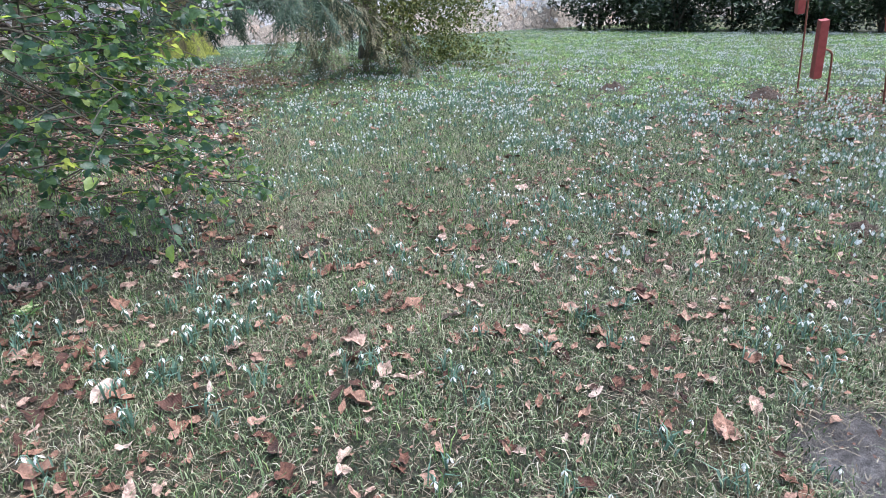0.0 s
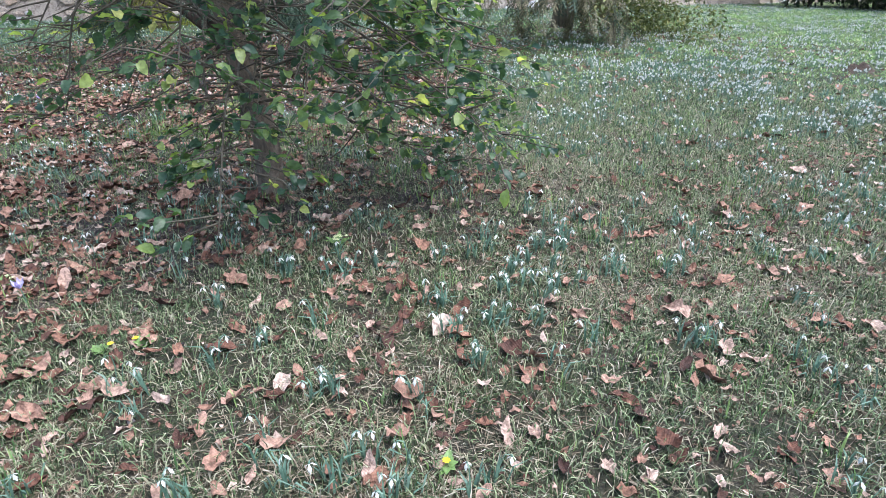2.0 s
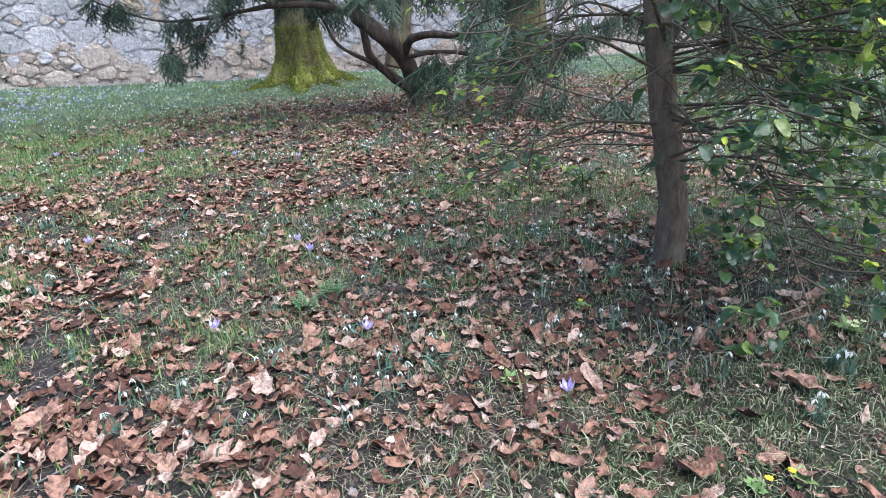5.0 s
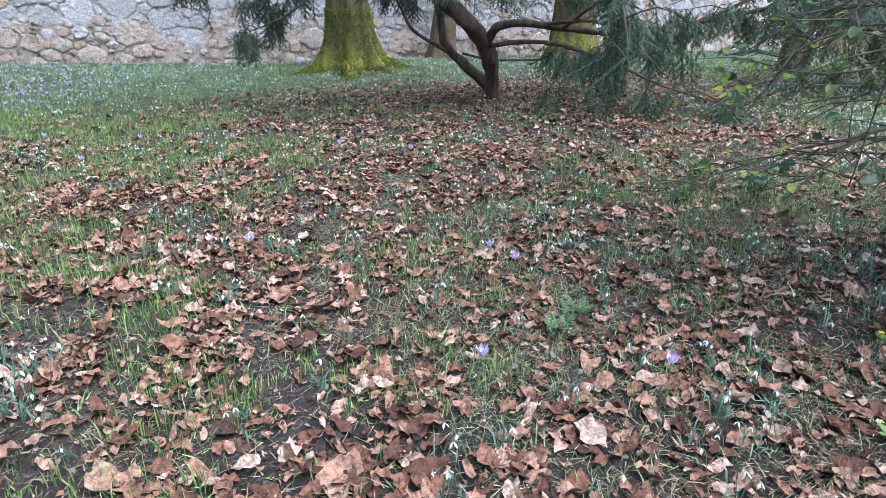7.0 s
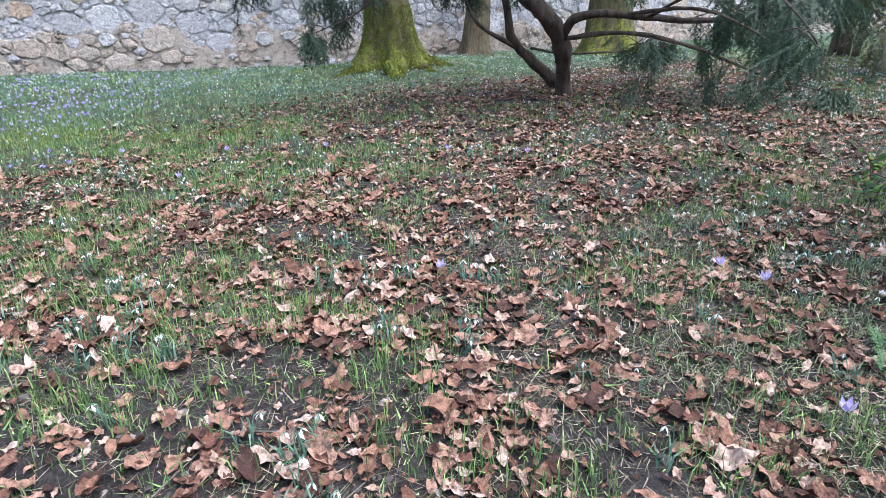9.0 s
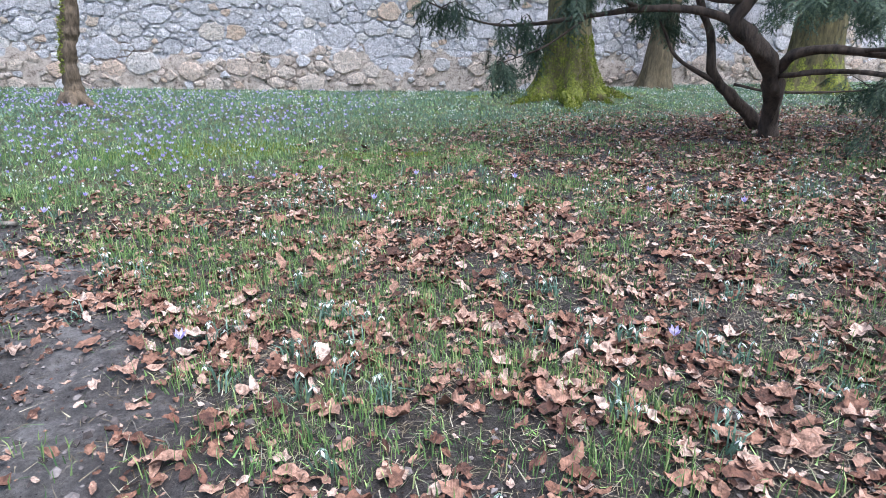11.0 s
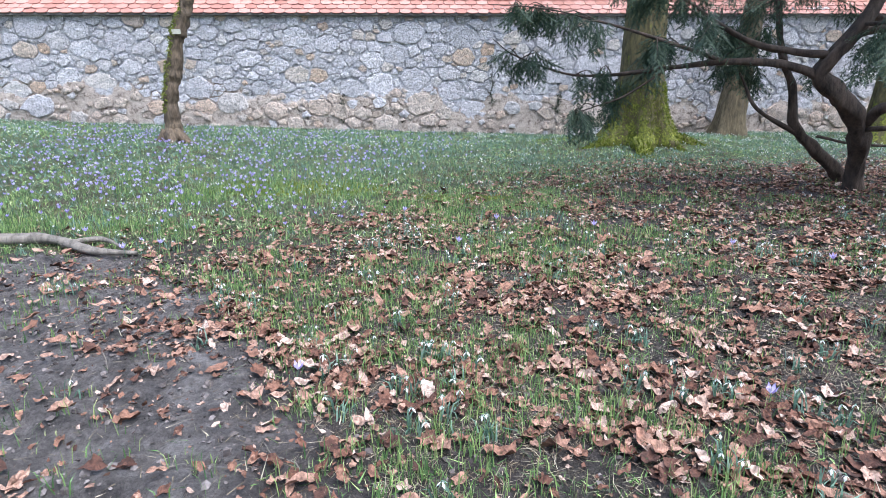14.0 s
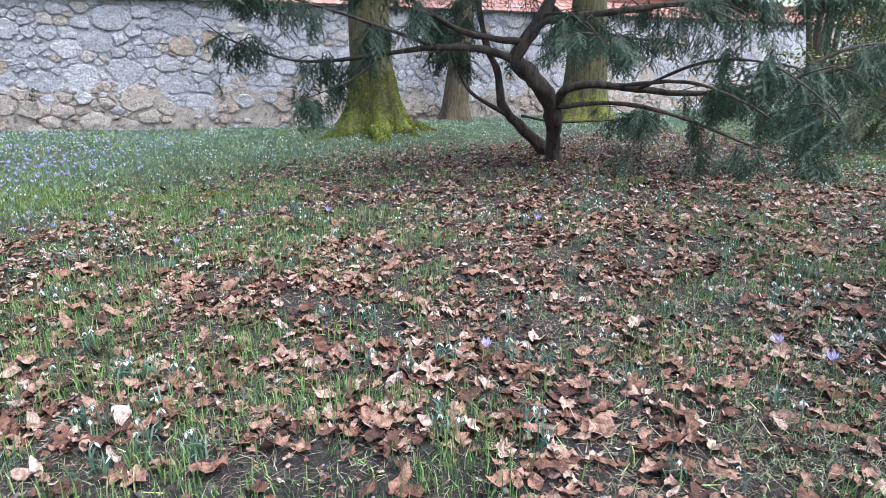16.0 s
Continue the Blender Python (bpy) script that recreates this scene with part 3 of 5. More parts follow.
WOBBLE = np.random.default_rng(12).uniform(0.95, 1.9, (40, 10))
rng = np.random.default_rng(11)
sites = rubble(-24, 28, -0.6, WALL_TOP - 0.03, rng)
STONES, REST, BEIGE = [], [], []
grid = collections.defaultdict(list)
for s in sites:
    grid[int(s[0] // 0.8)].append(s)
for s in sites:
    k = int(s[0] // 0.8)
    near = [q for d in (-1, 0, 1) for q in grid[k + d] if q is not s and abs(q[1] - s[1]) < 0.75]
    poly = stone_cell(s, near)
    if poly is None or len(poly) < 4:
        continue
    low = smooth((0.75 + 0.038 * max(0.0, -(s[0] + 1)) - s[1] + 0.9 * (fbm(s[0], s[1], 0.9, 93) - 0.5)) / 0.25)
    if low > 0.5 and rng.random() < 0.32:
        continue
    solid = stone_solid(poly, rng.uniform(0.020, 0.045) + 0.055 * low, rng)
    if solid is not None:
        (BEIGE if low > 0.5 and rng.random() < 0.8 else STONES if -13 < s[0] < 1 and s[1] > 0.05 and s[2] > 0.10 and len(STONES) < 300 else REST).append(solid)


# ---- tiled coping ----
coping = new("wall_coping")
tagged(coping, "red clay plain-tile coping on top of the wall", "roof tiles", kind="structure")
PITCH = radians(40)
bv, bt = boxed(WALL_X0, WALL_X1, WALL_Y - 0.12, WALL_Y + 0.80, WALL_TOP, WALL_TOP + 0.05)
part("eave_bed", raw_mesh("eave_bed", bv, bt, m_eave, False), coping, "dark mortar bed under the tiles")
core = np.array([(x, y, z) for x in (WALL_X0, WALL_X1) for y, z in ((WALL_Y - 0.02, WALL_TOP + 0.05), (WALL_Y + 0.34, WALL_TOP + 0.30), (WALL_Y + 0.76, WALL_TOP + 0.05))])
part("roof_core", raw_mesh("roof_core", core, [(0, 1, 2), (3, 5, 4), (0, 3, 4), (0, 4, 1), (1, 4, 5), (1, 5, 2), (0, 2, 5), (0, 5, 3)], m_eave, False), coping)


def tile_shape():
    """A plain tile with a rounded tail; x across, y up the slope."""
    w_, th_ = 0.110, 0.016
    rim = [(-w_, 0.24), (-w_, 0.035), (-w_ * 0.7, 0.010), (-w_ * 0.3, 0.0), (w_ * 0.3, 0.0), (w_ * 0.7, 0.010), (w_, 0.035), (w_, 0.24)]
    n = len(rim)
    v = [(x, y, th_) for x, y in rim] + [(x, y, 0) for x, y in rim]
    t = [(0, k, k + 1) for k in range(1, n - 1)]
    for k in range(n):
        q = (k + 1) % n
        t += [(k, n + k, n + q), (k, n + q, q)]
    return np.array(v), np.array(t)


TV, TT = tile_shape()
TILE_MESH = raw_mesh("roof_tile", TV, TT, M_TILE_ONE, False)
tile_rest, tile_turns, tile_places, near_tiles = [], [], [], []
for row in range(5):
    for col in range(int((WALL_X1 - WALL_X0) / 0.2276)):
        for side in (0, 1):
            x = WALL_X0 + (col + 0.5 * (row % 2)) * 0.2276 + rng.normal(0, 0.003)
            s = -0.07 + row * 0.145
            y, z = WALL_Y - 0.10 + s * math.cos(PITCH), WALL_TOP + 0.075 + s * math.sin(PITCH)
            m = pose(x, y, z, 34 + rng.normal(0, 1.2), rng.normal(0, 0.8), 0)
            if side:
                m = pose(x, 2 * (WALL_Y + 0.34) - y, z, 34, 0, 180)
            if not side and row < 4 and -13.2 < x < 0.6 and len(near_tiles) < 300:
                near_tiles.append(m)
            else:
                a = np.array(m)
                tile_turns.append(a[:3, :3])
                tile_places.append(a[:3, 3])
rest = part("roof_tiles", raw_mesh("roof_tiles", *spread(TV, TT, np.array(tile_turns), np.array(tile_places)), M_TILE, False), coping)
tagged(rest, kind="stuff")
ridge_line = [(x, WALL_Y + 0.34, WALL_TOP + 0.47 + 0.008 * (k % 2), 0.085) for k, x in enumerate(np.arange(WALL_X0, WALL_X1, 0.4))]
part("ridge", raw_mesh("ridge", *tube(ridge_line, 8, 0.2, 0.02), M_TILE), coping, "rounded clay ridge tiles")


# ---- trees ----
def bare_limbs(tree, top, radius, count, mat, rng, length=3.0):
    for k in range(count):
        az, z0 = rng.uniform(0, 2 * np.pi), rng.uniform(0.55, 0.98)
        p = np.array([top[0], top[1], top[2]]) * 1.0
        p[2] = top[2] * z0 + 1.2 * (1 - z0)
        d = np.array([math.cos(az), math.sin(az), rng.uniform(0.35, 0.8)])
        ln = length * rng.uniform(0.6, 1.0)
        pts = [(*(p - 0.1 * d), radius * 0.45), (*(p + d * ln * 0.35), radius * 0.30), (*(p + d * ln * 0.7 + (0, 0, 0.25)), radius * 0.16), (*(p + d * ln + (0, 0, 0.7)), 0.008)]
        pieces = [tube(pts, 6, 0.25, 0.1, k)]
        for q in range(5):
            a = np.array(pts[1 + q % 3][:3])
            e = d + rng.normal(0, 0.6, 3)
            pieces.append(tube([(*a, radius * 0.12), (*(a + e * 0.5), radius * 0.07), (*(a + e * 1.0 + (0, 0, 0.2)), 0.005)], 5, 0.3, 0.1, q))
        part("limb", raw_mesh("limb", *join(pieces), mat), tree)


def mossy_trunk(x, y, r, height, flare, lobes, rng, seed, lean=(0, 0)):
    """A stout trunk that spreads into root buttresses."""
    th = np.arange(72) / 72 * 2 * np.pi
    zs = np.concatenate([np.linspace(-0.25, 1.2, 44), np.linspace(1.25, height, 46)])
    Z, T = np.meshgrid(zs, th, indexing="ij")
    g = terrain(x, y)
    fl = flare * np.exp(-np.maximum(Z, 0) / 0.34)
    lob = 0.5 + 0.5 * np.sin(lobes * T + seed + 0.8 * np.sin(T * 2 + seed))
    fold = vnoise(T * 9 + 31, Z * 3.0, seed) - 0.5
    R = r * (1 - 0.10 * np.clip(Z, 0, 9)) * (0.96 + 0.10 * fold) + r * fl * (0.45 + 0.95 * lob) + 0.03 * (vnoise(T * 4, Z * 1.3, seed + 5) - 0.5)
    R = np.maximum(R, 0.06)
    v = np.stack([x + R * np.cos(T) + lean[0] * Z, y + R * np.sin(T) + lean[1] * Z, g + Z], -1).reshape(-1, 3)
    n = 72
    i, j = np.meshgrid(np.arange(len(zs) - 1), np.arange(n), indexing="ij")
    q = np.stack([i * n + j, i * n + (j + 1) % n, (i + 1) * n + (j + 1) % n, (i + 1) * n + j], -1).reshape(-1, 4)
    return v, np.concatenate([q[:, [0, 1, 2]], q[:, [0, 2, 3]]])


def tufts(centre, normal, count, size, rng):
    """Little moss cushions as short pointed blades."""
    k = len(centre)
    idx = rng.integers(0, k, count)
    c, d = centre[idx], normal[idx] + rng.normal(0, 0.45, (count, 3))
    d /= np.linalg.norm(d, axis=1)[:, None]
    side = np.cross(d, rng.normal(0, 1, (count, 3)))
    side /= np.linalg.norm(side, axis=1)[:, None] + 1e-9
    ln = size * rng.uniform(0.5, 1.3, (count, 1))
    c = c + rng.normal(0, 0.012, (count, 3))
    v = np.stack([c - side * ln * 0.28, c + side * ln * 0.28, c + d * ln], 1).reshape(-1, 3)
    return v, np.arange(count * 3).reshape(-1, 3)


rng = np.random.default_rng(23)
oak = base("mossy_tree", pose(0, 0, 0), "stout old tree trunk with bright moss on its spreading roots", "tree")
tv, tt = mossy_trunk(-0.76, 13.45, 0.44, 6.0, 0.62, 7, rng, 2, (-0.02, 0))
part("trunk", raw_mesh("trunk", tv, tt, M_MOSSBARK), oak)
ROOTS = [((-0.93, 13.08), (-1.16, 12.15), 0.15), ((-1.15, 13.3), (-1.95, 12.95), 0.09), ((-0.5, 13.05), (-0.25, 12.6), 0.08), ((-0.35, 13.35), (0.35, 13.05), 0.09)]
root_points = []
for k, (a, b, r) in enumerate(ROOTS):
    mid = ((a[0] + b[0]) / 2 + 0.05, (a[1] + b[1]) / 2)
    ctrl = [(a[0], a[1], terrain(*a) + 0.12, r), (mid[0], mid[1], terrain(*mid) + 0.01, r * 0.8), (b[0], b[1], terrain(*b) - 0.04, r * 0.3)]
    rv, rt = tube(ctrl, 12, 0.04, 0.45, k)
    root_points.append(rv)
    part("root", raw_mesh("root", rv, rt, M_MOSSBARK), oak, "moss-covered surface root")
rv = np.concatenate(root_points)
low = tv[(tv[:, 2] < 1.15) & (tv[:, 1] < 13.7)]
nrm = low - np.array([-0.76, 13.45, 0.2])
low, nrm = np.concatenate([low, rv, rv]), np.concatenate([nrm, np.tile([0, -0.3, 0.9], (2 * len(rv), 1))])
nrm /= np.linalg.norm(nrm, axis=1)[:, None]
tagged(part("moss", raw_mesh("moss", *tufts(low, nrm, 20000, 0.032, rng), M_MOSS, False), oak, "yellow-green moss cushions"), kind="stuff")
bare_limbs(oak, (-0.85, 13.45, 5.6), 0.30, 7, M_BROWNBARK, rng)

lean_tree = base("leaning_tree", pose(0, 0, 0), "brown leaning tree trunk close to the stone wall", "tree")
part("trunk", raw_mesh("trunk", *mossy_trunk(1.75, 15.05, 0.27, 5.0, 0.45, 4, rng, 5, (0.11, 0.0)), M_BROWNBARK), lean_tree)
bare_limbs(lean_tree, (2.3, 15.05, 4.6), 0.2, 5, M_BROWNBARK, rng, 2.2)

back_tree = base("mossy_tree", pose(0, 0, 0), "broad moss-green tree trunk standing behind the yew", "tree")
part("trunk", raw_mesh("trunk", *mossy_trunk(4.5, 13.9, 0.52, 5.5, 0.40, 5, rng, 9), M_MOSSBARK), back_tree)
bare_limbs(back_tree, (4.5, 13.9, 5.2), 0.3, 6, M_BROWNBARK, rng)

thin = base("young_tree", pose(-0.07, 0, 0.1), "slim crooked tree with scaly mossy bark among crocuses", "tree")
stem = [(-8.66, 12.98, 0.0, 0.19), (-8.65, 12.98, 0.18, 0.155), (-8.62, 13.0, 0.42, 0.125), (-8.61, 13.0, 0.85, 0.105), (-8.50, 13.0, 1.30, 0.122), (-8.40, 13.0, 1.75, 0.100), (-8.36, 13.0, 1.86, 0.118), (-8.28, 13.0, 2.05, 0.098), (-8.16, 13.0, 2.4, 0.092), (-8.1, 13.05, 3.2, 0.09), (-8.2, 13.0, 4.2, 0.05)]
part("trunk", raw_mesh("trunk", *tube(stem, 22, 0.03, 0.30, 3), M_THINBARK), thin)
tv, _t = tube(stem, 22, 0.03, 0.30, 3)
tv = tv[(tv[:, 2] > 0.3) & (tv[:, 2] < 2.6) & (tv[:, 0] < np.interp(tv[:, 2], [p[2] for p in stem], [p[0] for p in stem]) - 0.02) & (vnoise(tv[:, 2] * 4.0, tv[:, 1] * 3.0, 8) > 0.42)]
tagged(part("moss", raw_mesh("moss", *tufts(tv, np.tile([-0.8, -0.5, 0.2], (len(tv), 1)), 2200, 0.03, rng), M_MOSS, False), thin, "dark green moss on the bark"), kind="stuff")
for k, (dx, dy) in enumerate(((0.36, -0.12), (-0.24, -0.1), (0.1, -0.3), (-0.1, 0.3))):
    ctrl = [(-8.66 + dx * 0.2, 12.98 + dy * 0.2, 0.32, 0.10), (-8.66 + dx * 0.7, 12.98 + dy * 0.7, 0.19, 0.07), (-8.66 + dx * 1.2, 12.98 + dy * 1.2, 0.12, 0.02)]
    part("root", raw_mesh("root", *tube(ctrl, 8, 0.05, 0.2, k), M_THINBARK), thin)
part("name_plate", raw_mesh("name_plate", *boxed(-8.42, -8.29, 12.862, 12.877, 1.82, 1.89), m_tag, False), thin, "small cream label plate")
bare_limbs(thin, (-8.15, 13.0, 4.0), 0.08, 6, M_THINBARK, rng, 1.6)

# many-stemmed shrub and its pale foliage
def leaf_quadrants(length, width):
    """A small folded leaf, base at the origin, along +y."""
    v = np.array([(0, 0, 0), (-width / 2, length * 0.45, 0.12 * width), (0, length * 0.5, 0), (width / 2, length * 0.45, 0.12 * width), (0, length, -0.1 * length)])
    return v, np.array([(0, 2, 1), (0, 3, 2), (1, 2, 4), (2, 3, 4)])


def leafy_cloud(centres, radii, per, size, rng, ratio=0.5):
    pts = []
    for c, r in zip(centres, radii):
        d = rng.normal(0, 1, (per, 3))
        d /= np.linalg.norm(d, axis=1)[:, None]
        pts.append(np.array(c) + d * np.array(r) * rng.uniform(0.25, 1.0, (per, 1)) ** 0.5)
    p = np.concatenate(pts)
    lv, lt = leaf_quadrants(1.0, ratio)
    k = len(p)
    return spread(lv, lt, turns(rng.uniform(0, 6.28, k), rng.normal(0, 0.6, k), rng.normal(0, 0.6, k), size * rng.uniform(0.6, 1.3, k)), p)


shrub = base("box_shrub", pose(0, 0, 0), "tall many-stemmed evergreen shrub with small yellow-green leaves", "shrub")
for k in range(6):
    bx, by = 6.95 + rng.normal(0, 0.22), 10.2 + rng.normal(0, 0.2)
    dx = rng.normal(0, 0.25)
    ctrl = [(bx, by, -0.05, 0.075), (bx + dx * 0.3, by, 0.8, 0.06), (bx + dx * 0.8, by, 1.9, 0.05), (bx + dx * 1.6, by, 3.2, 0.02)]
    part("stem", raw_mesh("stem", *tube(ctrl, 8, 0.15, 0.12, k), M_STEMBARK), shrub)
cs = [(7.0 + rng.normal(0, 1.3), 9.3 + rng.normal(0, 0.8), rng.uniform(0.5, 3.3)) for _ in range(60)]
cs = [c for c in cs if c[2] > 1.5 or c[1] < 9.3]
cs += [(6.2 + rng.normal(0, 0.6), 7.7 + rng.normal(0, 0.4), rng.uniform(0.15, 2.2)) for _ in range(30)] + [(8.0 + rng.normal(0, 0.5), 8.9 + rng.normal(0, 0.4), rng.uniform(0.0, 1.9)) for _ in range(26)]
cs += [(5.3 + rng.normal(0, 0.5), 8.2 + rng.normal(0, 0.3), rng.uniform(0.5, 2.4)) for _ in range(22)]
tagged(part("foliage", raw_mesh("foliage", *leafy_cloud(cs, [(0.35, 0.35, 0.28)] * len(cs), 190, 0.075, rng), M_BOX, False), shrub, "small olive leaves"), kind="stuff")


# ---- dark evergreen hedge in the distance ----
def laurel(x, y, w_, h, rng):
    ob = base("laurel_bush", pose(0, 0, 0), "dense dark evergreen laurel bush along the lawn edge", "bush", "dark bushes along the lawn")
    g = float(terrain(x, y))
    cs = [(x + rng.normal(0, w_ * 0.42), y + rng.normal(0, w_ * 0.35), g + rng.uniform(0.15, h)) for _ in range(44)]
    tagged(part("foliage", raw_mesh("foliage", *leafy_cloud(cs, [(0.5, 0.5, 0.42)] * 44, 100, 0.20, rng, 0.45), M_LAUREL, False), ob), kind="stuff")
    for k in range(5):
        a = rng.uniform(0, 6.28)
        part("stem", raw_mesh("stem", *tube([(x, y, g - 0.05, 0.05), (x + 0.4 * math.cos(a), y + 0.4 * math.sin(a), g + h * 0.5, 0.035), (x + 0.7 * math.cos(a), y + 0.7 * math.sin(a), g + h * 0.9, 0.01)], 6, 0.3), M_TWIG), ob)


for k in range(10):
    u = k / 9
    laurel(20.8 + 7.5 * u + 0.8 * math.sin(k * 2.1), 13.6 - 12.5 * u, 1.9, 2.6, rng)


# ---- yew ----
def yew_spray(rng):
    """A flat drooping spray: a twig along +y with side twigs and two rows of needles."""
    pieces_v, pieces_t, n = [], [], 0
    lines = [((0, 0, 0), (0, 0.34, -0.05))]
    for k in range(7):
        y, s = 0.04 + 0.040 * k, 1 if k % 2 else -1
        ln = 0.105 * (1 - 0.06 * k)
        lines.append(((0, y, -0.008 * k), (s * ln * 0.72, y + ln * 0.75, -0.008 * k - 0.05)))
    for a, b in lines:
        a, b = np.array(a), np.array(b)
        d = (b - a) / np.linalg.norm(b - a)
        sd = np.array([d[1], -d[0], 0])
        cnt = int(np.linalg.norm(b - a) / 0.017)
        pieces_v += [a - sd * 0.0018, a + sd * 0.0018, b]
        pieces_t.append((n, n + 1, n + 2))
        n += 3
        for q in range(cnt):
            c = a + (b - a) * (q + 0.5) / cnt
            for s in (-1, 1):
                tip = c + (sd * s * 0.82 + d * 0.55) * 0.026 * rng.uniform(0.8, 1.15) + (0, 0, rng.normal(0, 0.004))
                pieces_v += [c - d * 0.0068, c + d * 0.0068, tip]
                pieces_t.append((n, n + 1, n + 2))
                n += 3
    return np.array(pieces_v), np.array(pieces_t)


YEW_LIMBS = {
    "main": [(-0.01, 9.0, -0.08, 0.14), (-0.02, 9.0, 0.12, 0.108), (-0.04, 9.0, 0.38, 0.092), (-0.13, 8.95, 0.74, 0.10), (-0.43, 8.9, 1.06, 0.088), (-0.68, 8.9, 1.27, 0.078), (-0.62, 8.85, 1.42, 0.075), (-0.45, 8.8, 1.68, 0.068), (-0.26, 8.8, 2.02, 0.06), (-0.1, 8.9, 2.7, 0.045), (-0.2, 9.0, 3.6, 0.02)],
    "right": [(-0.12, 8.95, 0.72, 0.07), (0.02, 8.85, 0.93, 0.068), (0.25, 8.6, 0.99, 0.062), (0.62, 8.3, 0.93, 0.05), (1.2, 7.9, 0.88, 0.04), (2.0, 7.5, 1.0, 0.04), (3.0, 7.1, 1.2, 0.03), (4.0, 6.9, 1.3, 0.012)],
    "left": [(-0.66, 8.9, 1.24, 0.065), (-1.03, 9.0, 1.38, 0.055), (-1.54, 9.2, 1.41, 0.045), (-2.01, 9.5, 1.35, 0.035), (-2.58, 9.8, 1.28, 0.026), (-3.01, 10.0, 1.3, 0.018), (-3.58, 10.2, 1.51, 0.011), (-3.83, 10.3, 1.7, 0.006)],
    "upper_left": [(-0.6, 8.85, 1.46, 0.055), (-0.91, 9.0, 1.5, 0.045), (-1.27, 9.1, 1.58, 0.038), (-1.58, 9.3, 1.78, 0.03), (-1.84, 9.5, 2.02, 0.02), (-2.3, 9.7, 2.3, 0.008)],
    "second": [(0.34, 9.75, -0.05, 0.10), (0.22, 9.68, 0.13, 0.085), (-0.24, 9.6, 0.5, 0.066), (-0.47, 9.6, 0.74, 0.056), (-0.55, 9.6, 1.15, 0.046), (-0.73, 9.6, 1.5, 0.038), (-0.8, 9.7, 2.2, 0.03), (-0.7, 9.8, 3.0, 0.012)],
    "second_side": [(-0.3, 9.6, 0.56, 0.045), (-0.74, 9.6, 0.78, 0.035), (-0.93, 9.7, 0.95, 0.028), (-1.05, 9.8, 1.25, 0.02), (-1.3, 9.9, 1.7, 0.008)],
    "low_right": [(-0.08, 8.9, 0.72, 0.04), (0.3, 8.3, 0.78, 0.035), (0.6, 7.6, 0.65, 0.026), (1.0, 7.0, 0.38, 0.016), (1.5, 6.6, 0.2, 0.006)],
    "low_twig": [(-0.31, 9.4, 0.6, 0.022), (0.09, 9.2, 0.52, 0.02), (1.06, 9.2, 0.5, 0.014), (1.9, 9.1, 0.55, 0.006)],
    "hanging_left": [(-2.01, 9.5, 1.35, 0.016), (-2.47, 9.5, 1.06, 0.012), (-2.77, 9.6, 0.94, 0.008), (-3.15, 9.7, 0.81, 0.004)],
    "left_rise": [(-1.54, 9.2, 1.41, 0.03), (-2.1, 9.4, 1.62, 0.024), (-2.7, 9.6, 1.82, 0.018), (-3.3, 9.8, 1.98, 0.011), (-3.9, 10.0, 2.05, 0.005)],
    "upper_right": [(-0.45, 8.8, 1.68, 0.06), (0.1, 8.5, 1.75, 0.05), (0.9, 8.0, 1.85, 0.04), (1.8, 7.6, 2.0, 0.03), (2.9, 7.2, 2.1, 0.01)],
    "far_right": [(2.0, 7.5, 1.0, 0.03), (3.0, 7.4, 1.35, 0.026), (4.2, 7.5, 1.4, 0.018), (5.2, 7.6, 1.05, 0.010), (6.0, 7.7, 0.6, 0.004)],
    "low_south": [(0.45, 8.45, 0.97, 0.03), (0.5, 7.5, 1.02, 0.024), (0.35, 6.7, 0.86, 0.015), (0.12, 6.0, 0.62, 0.005)],
    "near_bough": [(0.62, 8.3, 0.93, 0.026), (0.3, 7.2, 1.2, 0.02), (-0.3, 6.1, 1.2, 0.013), (-0.85, 5.3, 1.0, 0.007), (-1.2, 4.85, 0.8, 0.003)],
    # crown boughs: unseen overhead, added to shade the ground under the yew
    "crown_west": [(-0.2, 8.85, 2.45, 0.05), (-1.2, 8.7, 3.25, 0.04), (-2.2, 8.6, 3.45, 0.025), (-3.1, 8.6, 3.5, 0.008)],
    "crown_south": [(-0.2, 8.85, 2.55, 0.05), (0.1, 8, 3.35, 0.04), (0.3, 7, 3.5, 0.025), (0.3, 6.2, 3.45, 0.008)],
    "crown_east": [(-0.1, 8.9, 2.75, 0.05), (1, 8.8, 3.45, 0.04), (2.2, 8.6, 3.55, 0.025), (3.2, 8.4, 3.45, 0.008)],
    "crown_north": [(-0.1, 8.9, 2.85, 0.05), (0, 9.9, 3.55, 0.04), (0.2, 10.9, 3.65, 0.02), (0.2, 11.6, 3.55, 0.008)],
    "front": [(-0.4, 8.8, 1.75, 0.03), (-0.5, 8.3, 1.72, 0.024), (-0.65, 7.8, 1.58, 0.014), (-0.85, 7.2, 1.36, 0.005)],
    "back_right": [(-0.2, 9.0, 1.9, 0.05), (0.7, 9.5, 1.7, 0.04), (1.7, 9.8, 1.6, 0.03), (2.9, 9.7, 1.5, 0.012)],
}
for nm, ctrl in YEW_LIMBS.items():
    if not nm.startswith("second") and nm != "low_twig":
        for q, (x, y, z, r) in enumerate(ctrl):
            lean = 1.03 - 0.065 * float(smooth(z / 1.2))
            ctrl[q] = (-5.02 + (x + 4.96) * lean, 2.80 + (y - 2.80) * lean, 1.22 + (z - 1.22) * lean, r)
yew = base("yew_tree", pose(0, 0, 0), "spreading dark yew with crooked red-brown trunk and drooping boughs", "tree")
